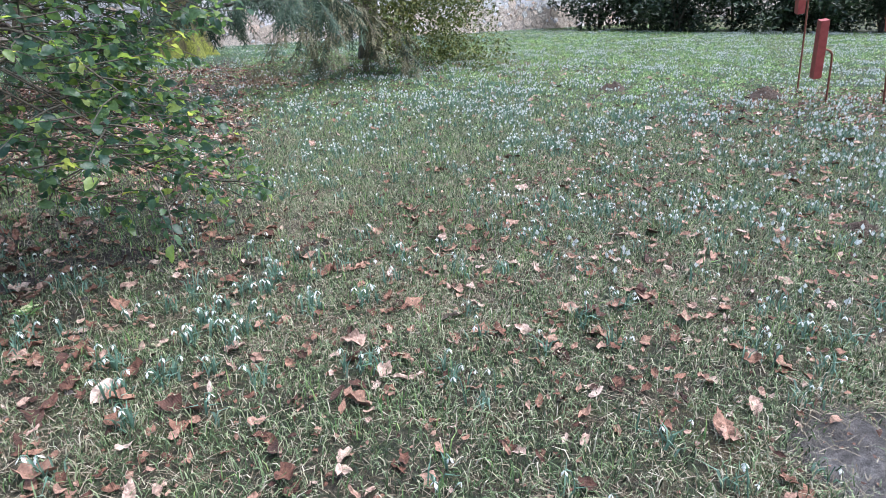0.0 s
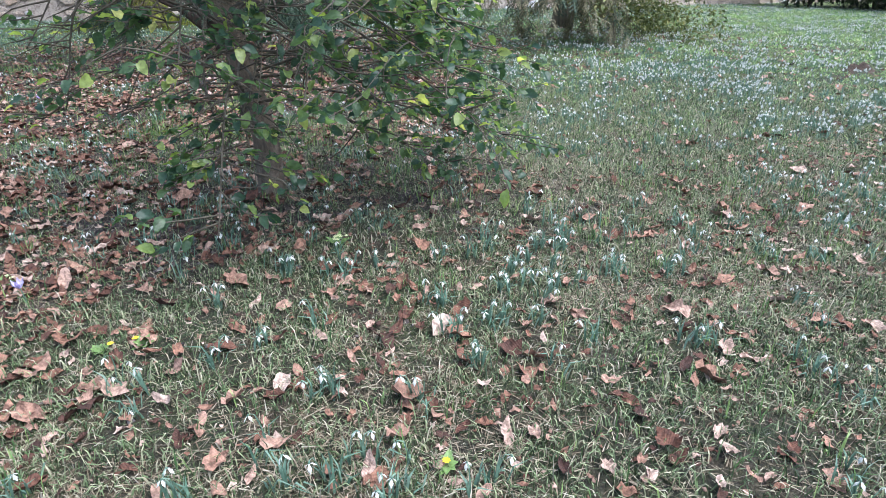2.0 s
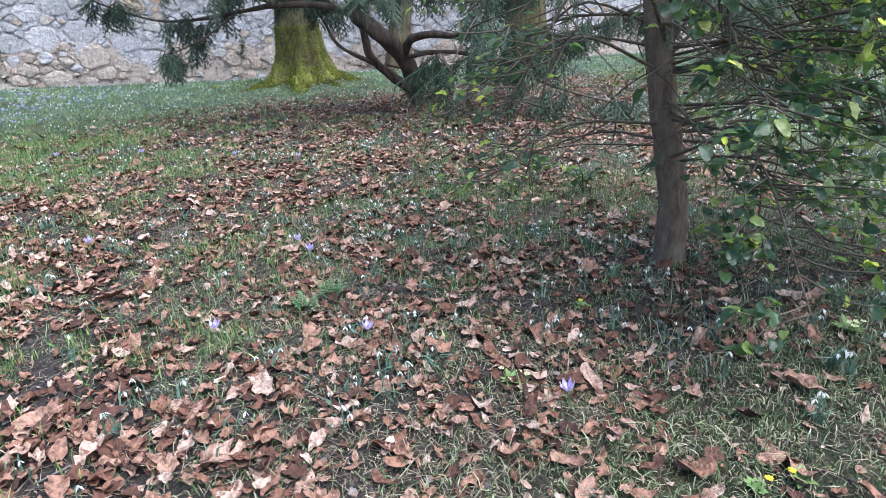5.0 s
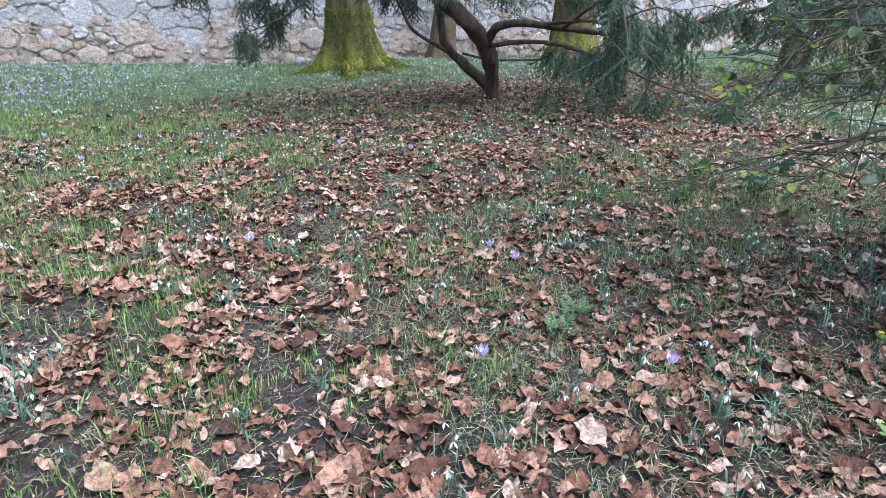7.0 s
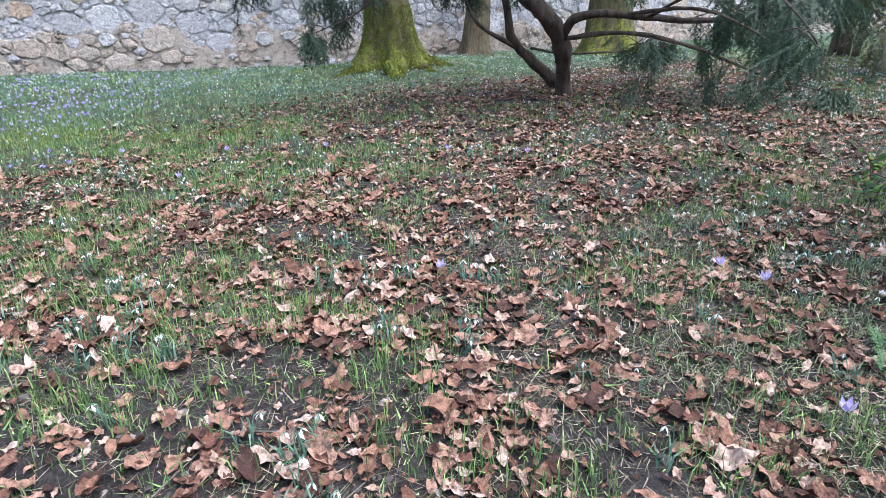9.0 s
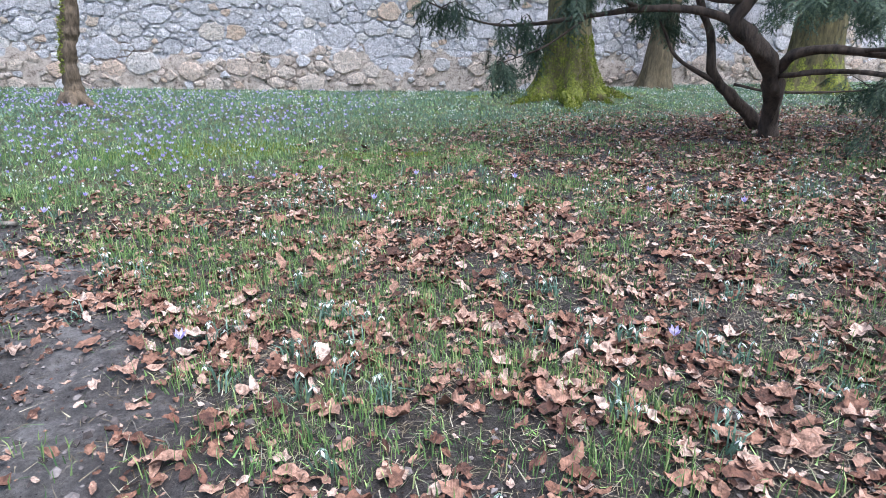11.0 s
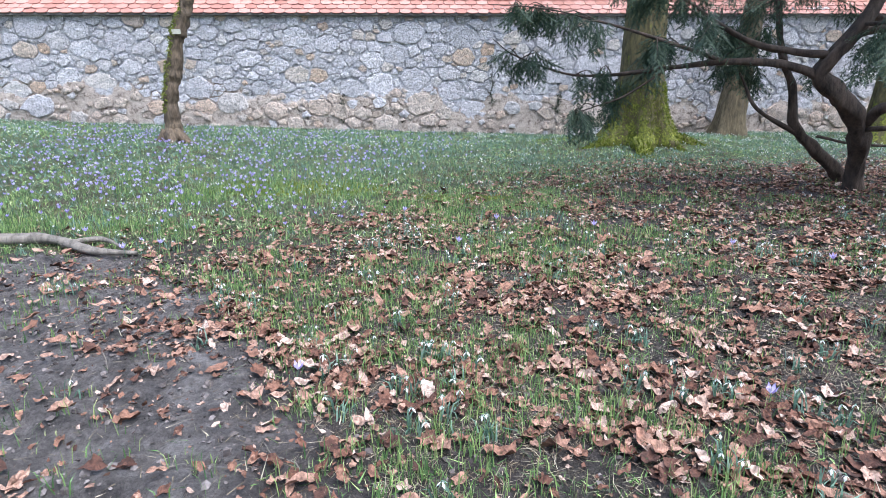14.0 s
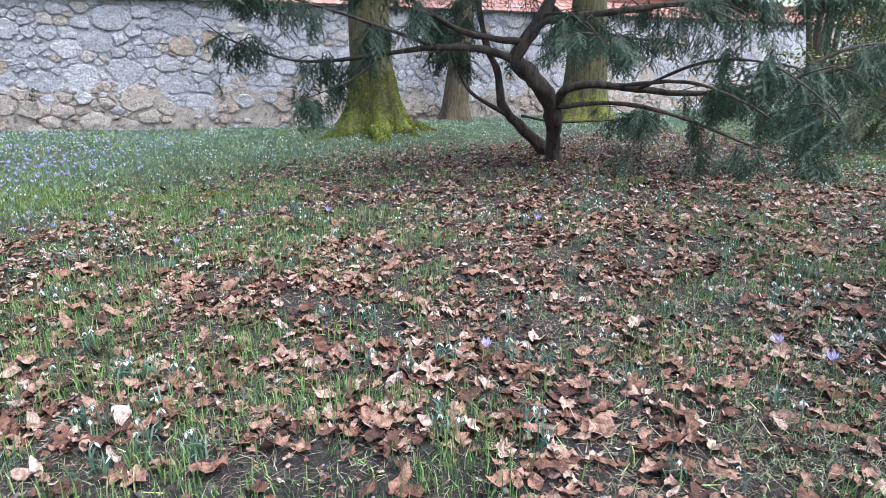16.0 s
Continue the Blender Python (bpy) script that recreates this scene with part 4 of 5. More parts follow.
for k, (nm, ctrl) in enumerate(YEW_LIMBS.items()):
    part("trunk" if nm in ("main", "second") else "bough", raw_mesh("bough", *tube([(x, y, z, r if nm in ("main", "second") else r * 0.74) for x, y, z, r in ctrl], 16 if ctrl[0][3] > 0.09 else 9, 0.045, 0.30, k, 0.07), M_YEWBARK), yew)
# where sprays grow: limb, from, to, count, how far they hang
GROW = [("right", 0.3, 1.0, 480, 0.42), ("left", 0.45, 1.0, 170, 0.20), ("upper_left", 0.3, 1.0, 240, 0.32), ("left_rise", 0.15, 1.0, 230, 0.28), ("second_side", 0.5, 1.0, 160, 0.25), ("low_right", 0.35, 1.0, 170, 0.2),
        ("low_south", 0.3, 1.0, 110, 0.24), ("near_bough", 0.45, 1.0, 130, 0.2), ("low_twig", 0.5, 1.0, 150, 0.25), ("hanging_left", 0.3, 1.0, 64, 0.16), ("upper_right", 0.2, 1.0, 640, 0.45), ("front", 0.3, 1.0, 170, 0.25), ("back_right", 0.2, 1.0, 400, 0.45),
        ("main", 0.72, 1.0, 240, 0.7), ("second", 0.7, 1.0, 220, 0.55),
        ("far_right", 0.3, 1.0, 620, 0.42), ("crown_west", 0.2, 1.0, 260, 0.55), ("crown_south", 0.2, 1.0, 200, 0.6), ("crown_east", 0.2, 1.0, 260, 0.6), ("crown_north", 0.2, 1.0, 240, 0.6)]
spray_v, spray_t = yew_spray(rng)
P, YAW, PIT, BIG, DRY, twigs = [], [], [], [], [], []
for nm, a, b, cnt, hang in GROW:
    line = curve_points(YEW_LIMBS[nm], 0.05)[:, :3]
    for g in range(max(4, cnt // 20)):
        u = a + (b - a) * rng.random() ** 0.8
        p = line[min(len(line) - 1, int(u * (len(line) - 1)))]
        az = rng.uniform(0, 6.28)
        ln = hang * rng.uniform(0.7, 2.2)
        tip = p + np.array([math.cos(az) * ln, math.sin(az) * ln, -ln * (rng.uniform(0.3, 1.6) if nm in ("far_right", "low_right") else rng.uniform(-0.35, 0.6))])
        g0 = float(terrain(tip[0], tip[1])) + 0.12
        tip[2] = max(tip[2], g0)
        mid = (p + tip) / 2 + (0, 0, 0.08)
        twigs.append(tube([(*p, 0.007), (*mid, 0.005), (*tip, 0.002)], 4, 0.12, 0.1, g))
        for q in range(16):
            w_ = rng.random()
            c = p * (1 - w_) ** 2 + 2 * w_ * (1 - w_) * mid + tip * w_ * w_
            P.append(c + rng.normal(0, 0.03, 3))
            YAW.append(az - np.pi / 2 + rng.normal(0, 0.7))
            PIT.append(-rng.uniform(0.25, 1.45))
            # the unseen crown gets double-size sprays, so that it shades more
            BIG.append(2.0 if nm.startswith("crown") else 1.0)
            DRY.append(nm == "far_right" and rng.random() < 0.75)
P = np.array(P)
P[:, 2] = np.maximum(P[:, 2], terrain(P[:, 0], P[:, 1]) + 0.22)
k = len(P)
YT, DRY = turns(np.array(YAW), np.array(PIT), rng.normal(0, 0.5, k), rng.uniform(0.55, 1.05, k) * np.array(BIG)), np.array(DRY)
tagged(part("needles", raw_mesh("needles", *spread(spray_v, spray_t, YT[~DRY], P[~DRY]), M_YEW, False), yew, "dark green needle sprays"), kind="stuff")
tagged(part("dry_needles", raw_mesh("dry_needles", *spread(spray_v, spray_t, YT[DRY], P[DRY]), M_YEWDRY, False), yew, "olive-brown drooping sprays"), kind="stuff")
tagged(part("twig_growth", raw_mesh("twig_growth", *join(twigs), M_YEWBARK), yew), kind="stuff")


# ---- holly ----
def holly_leaf(seed):
    """A wavy leaf with a few spines, base at the origin, along +y, one unit long."""
    r = random.Random(seed)
    rows = [(0.0, 0.03), (0.12, 0.15), (0.22, 0.20), (0.36, 0.28), (0.48, 0.26), (0.62, 0.28), (0.74, 0.19), (0.86, 0.12), (1.0, 0.0)]
    v, t = [], []
    for y, w_ in rows:
        lift = 0.10 if w_ > 0.19 else -0.02
        bend = -0.22 * y * y
        v += [(-w_, y, lift + bend + r.uniform(-0.02, 0.02)), (0, y, bend - 0.02), (w_, y, lift + bend + r.uniform(-0.02, 0.02))]
    for k in range(len(rows) - 1):
        a = 3 * k
        t += [(a, a + 1, a + 4), (a, a + 4, a + 3), (a + 1, a + 2, a + 5), (a + 1, a + 5, a + 4)]
    return np.array(v), np.array(t)


holly = base("holly", pose(0, 0, 0), "young holly tree with glossy leaves and slender bare twigs", "tree")
htrunk = [(-0.80, 3.27, -0.06, 0.105), (-0.80, 3.27, 0.06, 0.080), (-0.81, 3.28, 0.35, 0.070), (-0.90, 3.32, 0.9, 0.062), (-1.0, 3.35, 1.6, 0.055), (-1.1, 3.38, 2.5, 0.04), (-1.1, 3.4, 3.5, 0.012)]
part("trunk", raw_mesh("trunk", *tube(htrunk, 16, 0.04, 0.10, 4), M_HOLLYBARK), holly)
hl_v, hl_t = holly_leaf(1)
HP, HYAW, HPIT, hol_twigs = [], [], [], []
hrng = np.random.default_rng(31)
for b in range(84):
    z0 = 0.45 + 2.3 * hrng.random() ** 1.15
    if b < 42:
        az = radians(hrng.uniform(-112, 5))
    elif b < 52:
        az, z0 = radians(hrng.uniform(5, 215)), hrng.uniform(1.5, 3.0)
    elif b < 62:
        az, z0 = radians(hrng.uniform(-122, -85)), hrng.uniform(0.45, 1.6)
    elif b < 73:
        az, z0 = radians(hrng.uniform(125, 205)), hrng.uniform(0.55, 1.5)
    else:
        az, z0 = radians(hrng.uniform(-60, 8)), hrng.uniform(0.95, 1.45)
    ln = (1.72 - 0.22 * z0) * hrng.uniform(0.65, 1.0) * (0.8 if az < radians(-85) else 1.0)
    ln = hrng.uniform(1.15, 1.5) if b >= 73 else hrng.uniform(0.65, 1.15) if b >= 62 else ln
    d = np.array([math.cos(az), math.sin(az), 0])
    s = np.array([-0.80 - 0.1 * z0, 3.30, z0])
    drop = hrng.uniform(0.0, 0.42) * (0.4 if b >= 73 else 1.0 if z0 < 1.6 else 0.6)
    e = s + d * ln + (0, 0, -drop)
    e[2] = max(e[2], 0.2)
    mid = (s + e) / 2 + (hrng.normal(0, 0.12), hrng.normal(0, 0.12), hrng.uniform(0.05, 0.38))
    ctrl = [(*s, 0.008), (*mid, 0.006), (*e, 0.0025)]
    part("branch", raw_mesh("branch", *tube(ctrl, 6, 0.08, 0.15, b), M_TWIG), holly)
    line = curve_points(ctrl, 0.03)[:, :3]
    for q in range(15):
        u = 0.34 + 0.66 * (((q % 12) + hrng.random()) / 12) ** 0.75 if q < 12 else hrng.uniform(0.1, 0.8)
        p = line[int(u * (len(line) - 1))]
        a2 = az + hrng.choice([-1, 1]) * hrng.uniform(0.4, 1.3)
        l2 = ln * 0.30 * hrng.uniform(0.6, 1.2)
        a2 = a2 if q < 12 else hrng.uniform(0, 6.28)
        t2 = p + np.array([math.cos(a2) * l2, math.sin(a2) * l2, hrng.uniform(-0.45, 0.25) * l2 if q < 12 else hrng.uniform(-1.2, 0.9) * l2])
        t2[2] = max(t2[2], 0.12)
        hol_twigs.append(tube([(*p, 0.004), (*((p + t2) / 2 + hrng.normal(0, 0.025, 3)), 0.0028), (*t2, 0.0012)], 4, 0.08, 0.1, q))
        for h in range(11 if q < 12 else 1):
            w_ = 0.25 + 0.75 * (h + hrng.random()) / 11
            HP.append(p + (t2 - p) * w_ + hrng.normal(0, 0.006, 3))
            HYAW.append(a2 - np.pi / 2 + hrng.choice([-1, 1]) * hrng.uniform(0.3, 1.2))
            HPIT.append(hrng.normal(-0.1, 0.45))
HP, HYAW, HPIT = np.array(HP), np.array(HYAW), np.array(HPIT)
# fine bare twigs on the shaded side
for q in range(14):
    z0, az = hrng.uniform(0.5, 2.2), radians(hrng.uniform(-120, 260))
    s = np.array([-0.80 - 0.1 * z0, 3.30, z0])
    e = s + np.array([math.cos(az), math.sin(az), hrng.uniform(-0.6, 0.1)]) * hrng.uniform(0.4, 1.2)
    hol_twigs.append(tube([(*s, 0.005), (*((s + e) / 2 + (0, 0, 0.06)), 0.0035), (*e, 0.0015)], 4, 0.08, 0.1, q))
keep = hrng.random(len(HP)) < np.where((HP[:, 0] < -0.95) & (HP[:, 1] > 2.6), 0.22, 1.0)
# the leaves thin out towards the trunk and the top
keep &= (hrng.random(len(HP)) < 0.5) | (np.abs(HP[:, 0] + 0.92) > 0.28) | (HP[:, 1] > 3.1)
keep &= (HP[:, 2] < 1.15) | (hrng.random(len(HP)) < 0.9)
keep &= hrng.random(len(HP)) < 0.22 + 0.66 * smooth((np.hypot(HP[:, 0] + 0.85, HP[:, 1] - 3.3) - 0.30) / 0.7)
HP, HYAW, HPIT = HP[keep], HYAW[keep], HPIT[keep]
k = len(HP)
SIZE = hrng.uniform(0.04, 0.075, k)
HT = turns(HYAW, HPIT, hrng.normal(0, 0.6, k), SIZE)
front = np.argsort(HP[:, 1] + 0.6 * np.abs(HP[:, 2] - 0.6))[:260]
mask = np.ones(k, bool)
mask[front] = False
tagged(part("foliage", raw_mesh("foliage", *spread(hl_v, hl_t, HT[mask], HP[mask]), M_HOLLY), holly, "glossy dark to yellow-green leaves"), kind="stuff")
tagged(part("twig_growth", raw_mesh("twig_growth", *join(hol_twigs), M_TWIG), holly), kind="stuff")
HLEAF = [raw_mesh("leaf", *holly_leaf(s), M_HOLLY_ONE) for s in range(5)]
for q, f in enumerate(front):
    lf = part("leaf", HLEAF[q % 5], holly)
    lf.matrix_basis = Matrix.Translation(HP[f]) @ Matrix([list(r) for r in HT[f]]).to_4x4()

# ---- holly seedlings in the litter ----
def seedling(x, y, h, count, rng):
    ob = base("holly_seedling", pose(x, y, float(terrain(x, y)) - 0.01), "low holly seedling with a few glossy olive leaves", "shrub", "holly seedlings")
    for b in range(4):
        az, ln = rng.uniform(0, 6.28), h * rng.uniform(0.7, 1.3)
        e = np.array([math.cos(az) * ln * 0.9, math.sin(az) * ln * 0.9, h * rng.uniform(0.6, 1.1)])
        ctrl = [(0, 0, 0, 0.005), (*(e * (0.35, 0.35, 0.65)), 0.004), (*e, 0.0015)]
        part("stem", raw_mesh("stem", *tube(ctrl, 5, 0.06, 0.1, b), M_TWIG), ob)
        line = curve_points(ctrl, 0.02)[:, :3]
        for q in range(count):
            lf = part("leaf", HLEAF[q % 5], ob)
            m = turns(np.array([rng.uniform(0, 6.28)]), np.array([rng.normal(0, 0.4)]), np.array([rng.normal(0, 0.4)]), np.array([rng.uniform(0.05, 0.085)]))[0]
            lf.matrix_basis = Matrix.Translation(line[int((0.35 + 0.64 * q / count) * (len(line) - 1))]) @ Matrix([list(r) for r in m]).to_4x4()


for x, y, h, count in ((-0.72, 4.78, 0.26, 7), (-0.95, 4.62, 0.18, 5), (-0.45, 4.5, 0.24, 6)):
    seedling(x, y, h, count, hrng)


# ---- things standing on the lawn ----
def red_rod_thing(pts, tube_a, tube_b, label):
    ob = base("garden_sculpture", pose(0, 0, 0), label, "sculpture", "red rods on the lawn")
    part("rod", raw_mesh("rod", *tube([(*p, 0.012) for p in pts], 8, 0.06, 0.02), m_rust), ob, "thin rusty red steel rod")
    if tube_a is not None:
        a, b = np.array(tube_a), np.array(tube_b)
        v, t = tube([(*a, 0.062), (*(a + (b - a) * 0.5), 0.062), (*b, 0.062)], 4, 0.2, 0.0)
        part("tube", raw_mesh("tube", v, t, m_red, False), ob, "dull red painted tube")
    return ob


red_rod_thing([(7.56, 1.67, -0.15), (7.47, 1.67, 0.2), (7.36, 1.67, 0.52), (7.25, 1.67, 0.61), (6.84, 1.67, 0.68)], (6.91, 1.67, 0.35), (6.76, 1.67, 0.97), "bent rusty rod carrying a short red painted tube")
red_rod_thing([(8.39, 2.26, -0.15), (8.21, 2.26, 0.5), (8.07, 2.26, 1.0), (7.9, 2.26, 1.5)], (7.80, 2.26, 1.0), (7.62, 2.26, 1.6), "tall rusty rod carrying a raised red tube")
red_rod_thing([(7.97, 1.15, -0.15), (7.55, 1.15, 0.5), (7.3, 1.15, 0.85), (6.85, 1.15, 1.5)], (7.30, 1.15, 0.85), (6.86, 1.15, 1.5), "tall rusty rod with a broad red tube")


def molehill(x, y, r, h, seed):
    n, m = 28, 7
    v, t = [(x, y, float(ground_z(x, y)) + h)], []
    for k in range(1, m + 1):
        for a in range(n):
            th = a / n * 2 * math.pi
            q = r * k / m * (1 + 0.18 * math.sin(3 * th + seed))
            px, py = x + q * math.cos(th), y + q * math.sin(th) * 0.8
            v.append((px, py, float(terrain(px, py)) - 0.03 + h * math.exp(-(k / m * 1.55) ** 2) * (1 + 0.6 * (float(vnoise(px * 22, py * 22, seed)) - 0.5))))
    for a in range(n):
        t.append((0, 1 + a, 1 + (a + 1) % n))
        for k in range(m - 1):
            p, q = 1 + k * n + a, 1 + k * n + (a + 1) % n
            t += [(p, p + n, q + n), (p, q + n, q)]
    ob = new("molehill", raw_mesh("molehill", v, t, M_MOLE))
    tagged(ob, "low mound of crumbly dark brown earth on the lawn", "molehill", "molehills")


M_MOLE, _n, _l, _p = material("fresh_earth", 0.95)
_l.new(ramp(_n, _l, noise_tex(_n, _l, 25, 8, rough=0.75), [(0.3, (0.025, 0.016, 0.012)), (0.7, (0.095, 0.062, 0.048))]), _p.inputs["Base Color"])
bumped(_n, _l, _p, noise_tex(_n, _l, 45, 6), 1.0, 0.03)
for k, (x, y, r, h) in enumerate(MOLEHILLS):
    molehill(x, y, r, h, k)

log = base("dead_branch", pose(0, 0, 0), "pale weathered branch lying at the edge of the mud", "branch")
lp = [(-6.95, 7.16), (-7.3, 7.22), (-7.7, 7.46), (-8.3, 7.54), (-9.2, 7.84)]
part("wood", raw_mesh("wood", *tube([(x, y, float(ground_z(x, y)) + 0.03 + 0.01 * k, 0.016 + 0.012 * min(k, 2)) for k, (x, y) in enumerate(lp)], 10, 0.06, 0.3, 5, 0.1), M_DEAD), log)
part("side_branch", raw_mesh("side_branch", *tube([(-7.6, 7.39, float(ground_z(-7.6, 7.25)) + 0.04, 0.03), (-7.35, 7.49, float(ground_z(-7.35, 7.35)) + 0.05, 0.02), (-7.1, 7.3, float(ground_z(-7.1, 7.3)) + 0.03, 0.008)], 8, 0.05, 0.2, 6), M_DEAD), log)


# ---- fallen leaves ----
def dead_leaf(seed, rings=2, n=16):
    """A crumpled dry leaf about one unit long: some lobed, some oval with a pointed tip."""
    r = random.Random(seed)
    lob, lobes = r.choice([0.02, 0.03, 0.04, 0.05, 0.05, 0.07, 0.1, 0.18]), 5
    wid = r.uniform(0.36, 0.66) if lob < 0.1 else r.uniform(0.62, 0.85)
    ca, cb, tw = r.choice([-1, 1, 1]) * r.uniform(0.15, 1.0), r.uniform(-0.4, 0.7), r.uniform(-0.7, 0.7)
    ph, fq, fold = r.uniform(0, 6.28), r.choice([2, 3, 4, 5]), r.uniform(-0.25, 0.5)
    v, t = [(0, 0, 0)], []
    for k in range(1, rings + 1):
        for a in range(n):
            th = a / n * 2 * math.pi
            tip = 0.22 * max(0.0, math.cos(th)) ** 6
            q = 0.5 * k / rings * (1 + (lob * math.cos(lobes * th) + tip if k == rings else 0) + ((0.09 if lob > 0.08 else 0.025) * (-1) ** a if k == rings and n > 10 else 0) + r.uniform(-0.05, 0.05))
            x, y = q * math.sin(th) * wid, q * math.cos(th)
            z = ca * x * x * 1.6 + cb * y * y + tw * x * y + fold * abs(x) + 0.09 * k / rings * math.sin(fq * th + ph) + r.uniform(-0.035, 0.035) * k
            v.append((x, y, z))
    for a in range(n):
        b = (a + 1) % n
        t.append((0, 1 + b, 1 + a))
        for k in range(rings - 1):
            p, q = 1 + k * n + a, 1 + k * n + b
            t += [(p, q, q + n), (p, q + n, p + n)]
    return np.array(v), np.array(t)


def sample(density, x0, x1, y0, y1, per_m2, rng, fade=0.0, focus=(-2.6, 2.6)):
    """Random places in a rectangle, kept by a density from 0 to 1; fade thins them with the distance from focus."""
    n = int((x1 - x0) * (y1 - y0) * per_m2)
    x, y = rng.uniform(x0, x1, n), rng.uniform(y0, y1, n)
    keep = rng.random(n) < density(x, y) * (np.exp(-np.maximum(0, np.hypot(x - focus[0], y - focus[1]) - 4) * fade) if fade else 1.0)
    return x[keep], y[keep]


rng = np.random.default_rng(41)
lx, ly = sample(litter_at, -13, 9, -3, 13.5, 1130, rng, 0.0)
size = np.where(rng.random(len(lx)) < 0.97, rng.gamma(6, 0.0075, len(lx)), rng.uniform(0.07, 0.11, len(lx))).clip(0.02, 0.11) * (1 - 0.20 * smooth((ly - 6.0) / 3.0)) * (1 - 0.10 * smooth((lx + 1.8) / 1.5) * smooth((3.0 - ly) / 1.0))
tilt_x, tilt_y = rng.normal(0, 0.22, len(lx)), rng.normal(0, 0.22, len(lx))
lz = ground_z(lx, ly) + 0.006 + 0.016 * rng.random(len(lx)) + 0.03 * size / 0.1 * np.abs(tilt_x)
LT = turns(rng.uniform(0, 6.28, len(lx)), tilt_x, tilt_y, size)
LP = np.stack([lx, ly, lz], -1)
dist = np.minimum(np.hypot(lx + 4.2, ly - 4.4), np.hypot(lx + 0.8, ly - 1.4))
near = np.argsort(dist)[:300]
own = np.zeros(len(lx), bool)
own[near] = True
shape = rng.integers(0, 16, len(lx))
def blade_attribute(me, xyz):
    """Keeps each leaf's own coordinates for its veins."""
    me.attributes.new("blade", 'FLOAT_VECTOR', 'POINT').data.foreach_set("vector", np.asarray(xyz, np.float32).ravel())
    return me


pieces, local = [], []
for s in range(16):
    for fine_leaf in (True, False):
        pick = ~own & (shape == s) & ((dist < 2.5) == fine_leaf)
        lv, lt = dead_leaf(s) if fine_leaf else dead_leaf(s, 1, 9)
        pieces.append(spread(lv, lt, LT[pick], LP[pick]))
        local.append(np.tile(lv, (int(pick.sum()), 1)))
litter = blade_attribute(raw_mesh("leaf_litter", *join(pieces), M_LITTER), np.concatenate(local))
tagged(new("leaf_litter", litter), "carpet of curled dry brown leaves over soil and grass", "leaves", kind="stuff")
LEAF_MESH = []
for s in range(16):
    lv, lt = dead_leaf(s)
    LEAF_MESH.append(blade_attribute(raw_mesh("fallen_leaf", lv, lt, M_LITTER_ONE), lv))
for q in near:
    lf = new("fallen_leaf", LEAF_MESH[shape[q]])
    lf.matrix_basis = Matrix.Translation(LP[q]) @ Matrix([list(r) for r in LT[q]]).to_4x4()
    tagged(lf, "curled dry reddish-brown fallen leaf lying on the ground", "leaf", "fallen leaves")


# ---- broken bits of leaf ----
def bit(seed):
    r = random.Random(seed)
    v = [(r.uniform(-0.1, 0.1), r.uniform(-0.1, 0.1), 0.15)] + [(math.cos(a * 1.571) * r.uniform(0.3, 1.0), math.sin(a * 1.571) * r.uniform(0.2, 0.7), r.uniform(-0.15, 0.3)) for a in range(4)]
    return np.array(v), np.array([(0, 1 + a, 1 + (a + 1) % 4) for a in range(4)])


rng = np.random.default_rng(45)
x, y = sample(lambda a, b: np.clip(0.30 + litter_at(a, b), 0, 1) * (1 - 0.4 * mud_at(a, b)), -9, 2.5, -0.8, 7, 620, rng)
k = len(x)
r = turns(rng.uniform(0, 6.28, k), rng.normal(0, 0.5, k), rng.normal(0, 0.5, k), rng.gamma(3, 0.004, k).clip(0.003, 0.028))
p = np.stack([x, y, ground_z(x, y) + 0.006], -1)
tagged(new("leaf_fragments", raw_mesh("leaf_fragments", *join([spread(*bit(s), r[s::5], p[s::5]) for s in range(5)]), M_LITTER, False)), "small broken bits of brown leaf on the soil", "leaf bits", kind="stuff")


# ---- crumbs of soil ----
def lump(seed):
    r = random.Random(seed)
    v = [(0, 0, 0.6)] + [(math.cos(a * 1.2566) * r.uniform(0.6, 1.1), math.sin(a * 1.2566) * r.uniform(0.6, 1.1), r.uniform(-0.1, 0.35)) for a in range(5)] + [(0, 0, -0.6)]
    t = [(0, 1 + a, 1 + (a + 1) % 5) for a in range(5)] + [(6, 1 + (a + 1) % 5, 1 + a) for a in range(5)]
    return np.array(v), np.array(t)


def crumbs_at(x, y):
    return np.clip(0.55 + 0.45 * mud_at(x, y), 0, 1) * (1 - 0.8 * smooth((lawn_at(x, y) - 0.4) / 0.3)) * smooth((fbm(x, y, 0.3, 121) - 0.25) / 0.3)


rng = np.random.default_rng(42)
x, y = sample(crumbs_at, -9, 1, 1.5, 7.2, 480, rng)
k = len(x)
r = turns(rng.uniform(0, 6.28, k), rng.normal(0, 0.4, k), rng.normal(0, 0.4, k), (rng.gamma(2.2, 0.0042, k) * (1 + 0.2 * mud_at(x, y))).clip(0.003, 0.02))
tagged(new("soil_crumbs", raw_mesh("soil_crumbs", *join([spread(*lump(s), r[s::4], np.stack([x, y, ground_z(x, y) + 0.002], -1)[s::4]) for s in range(4)]), M_CRUMB, False)), "loose crumbs and clods of grey-brown soil", "soil", kind="stuff")


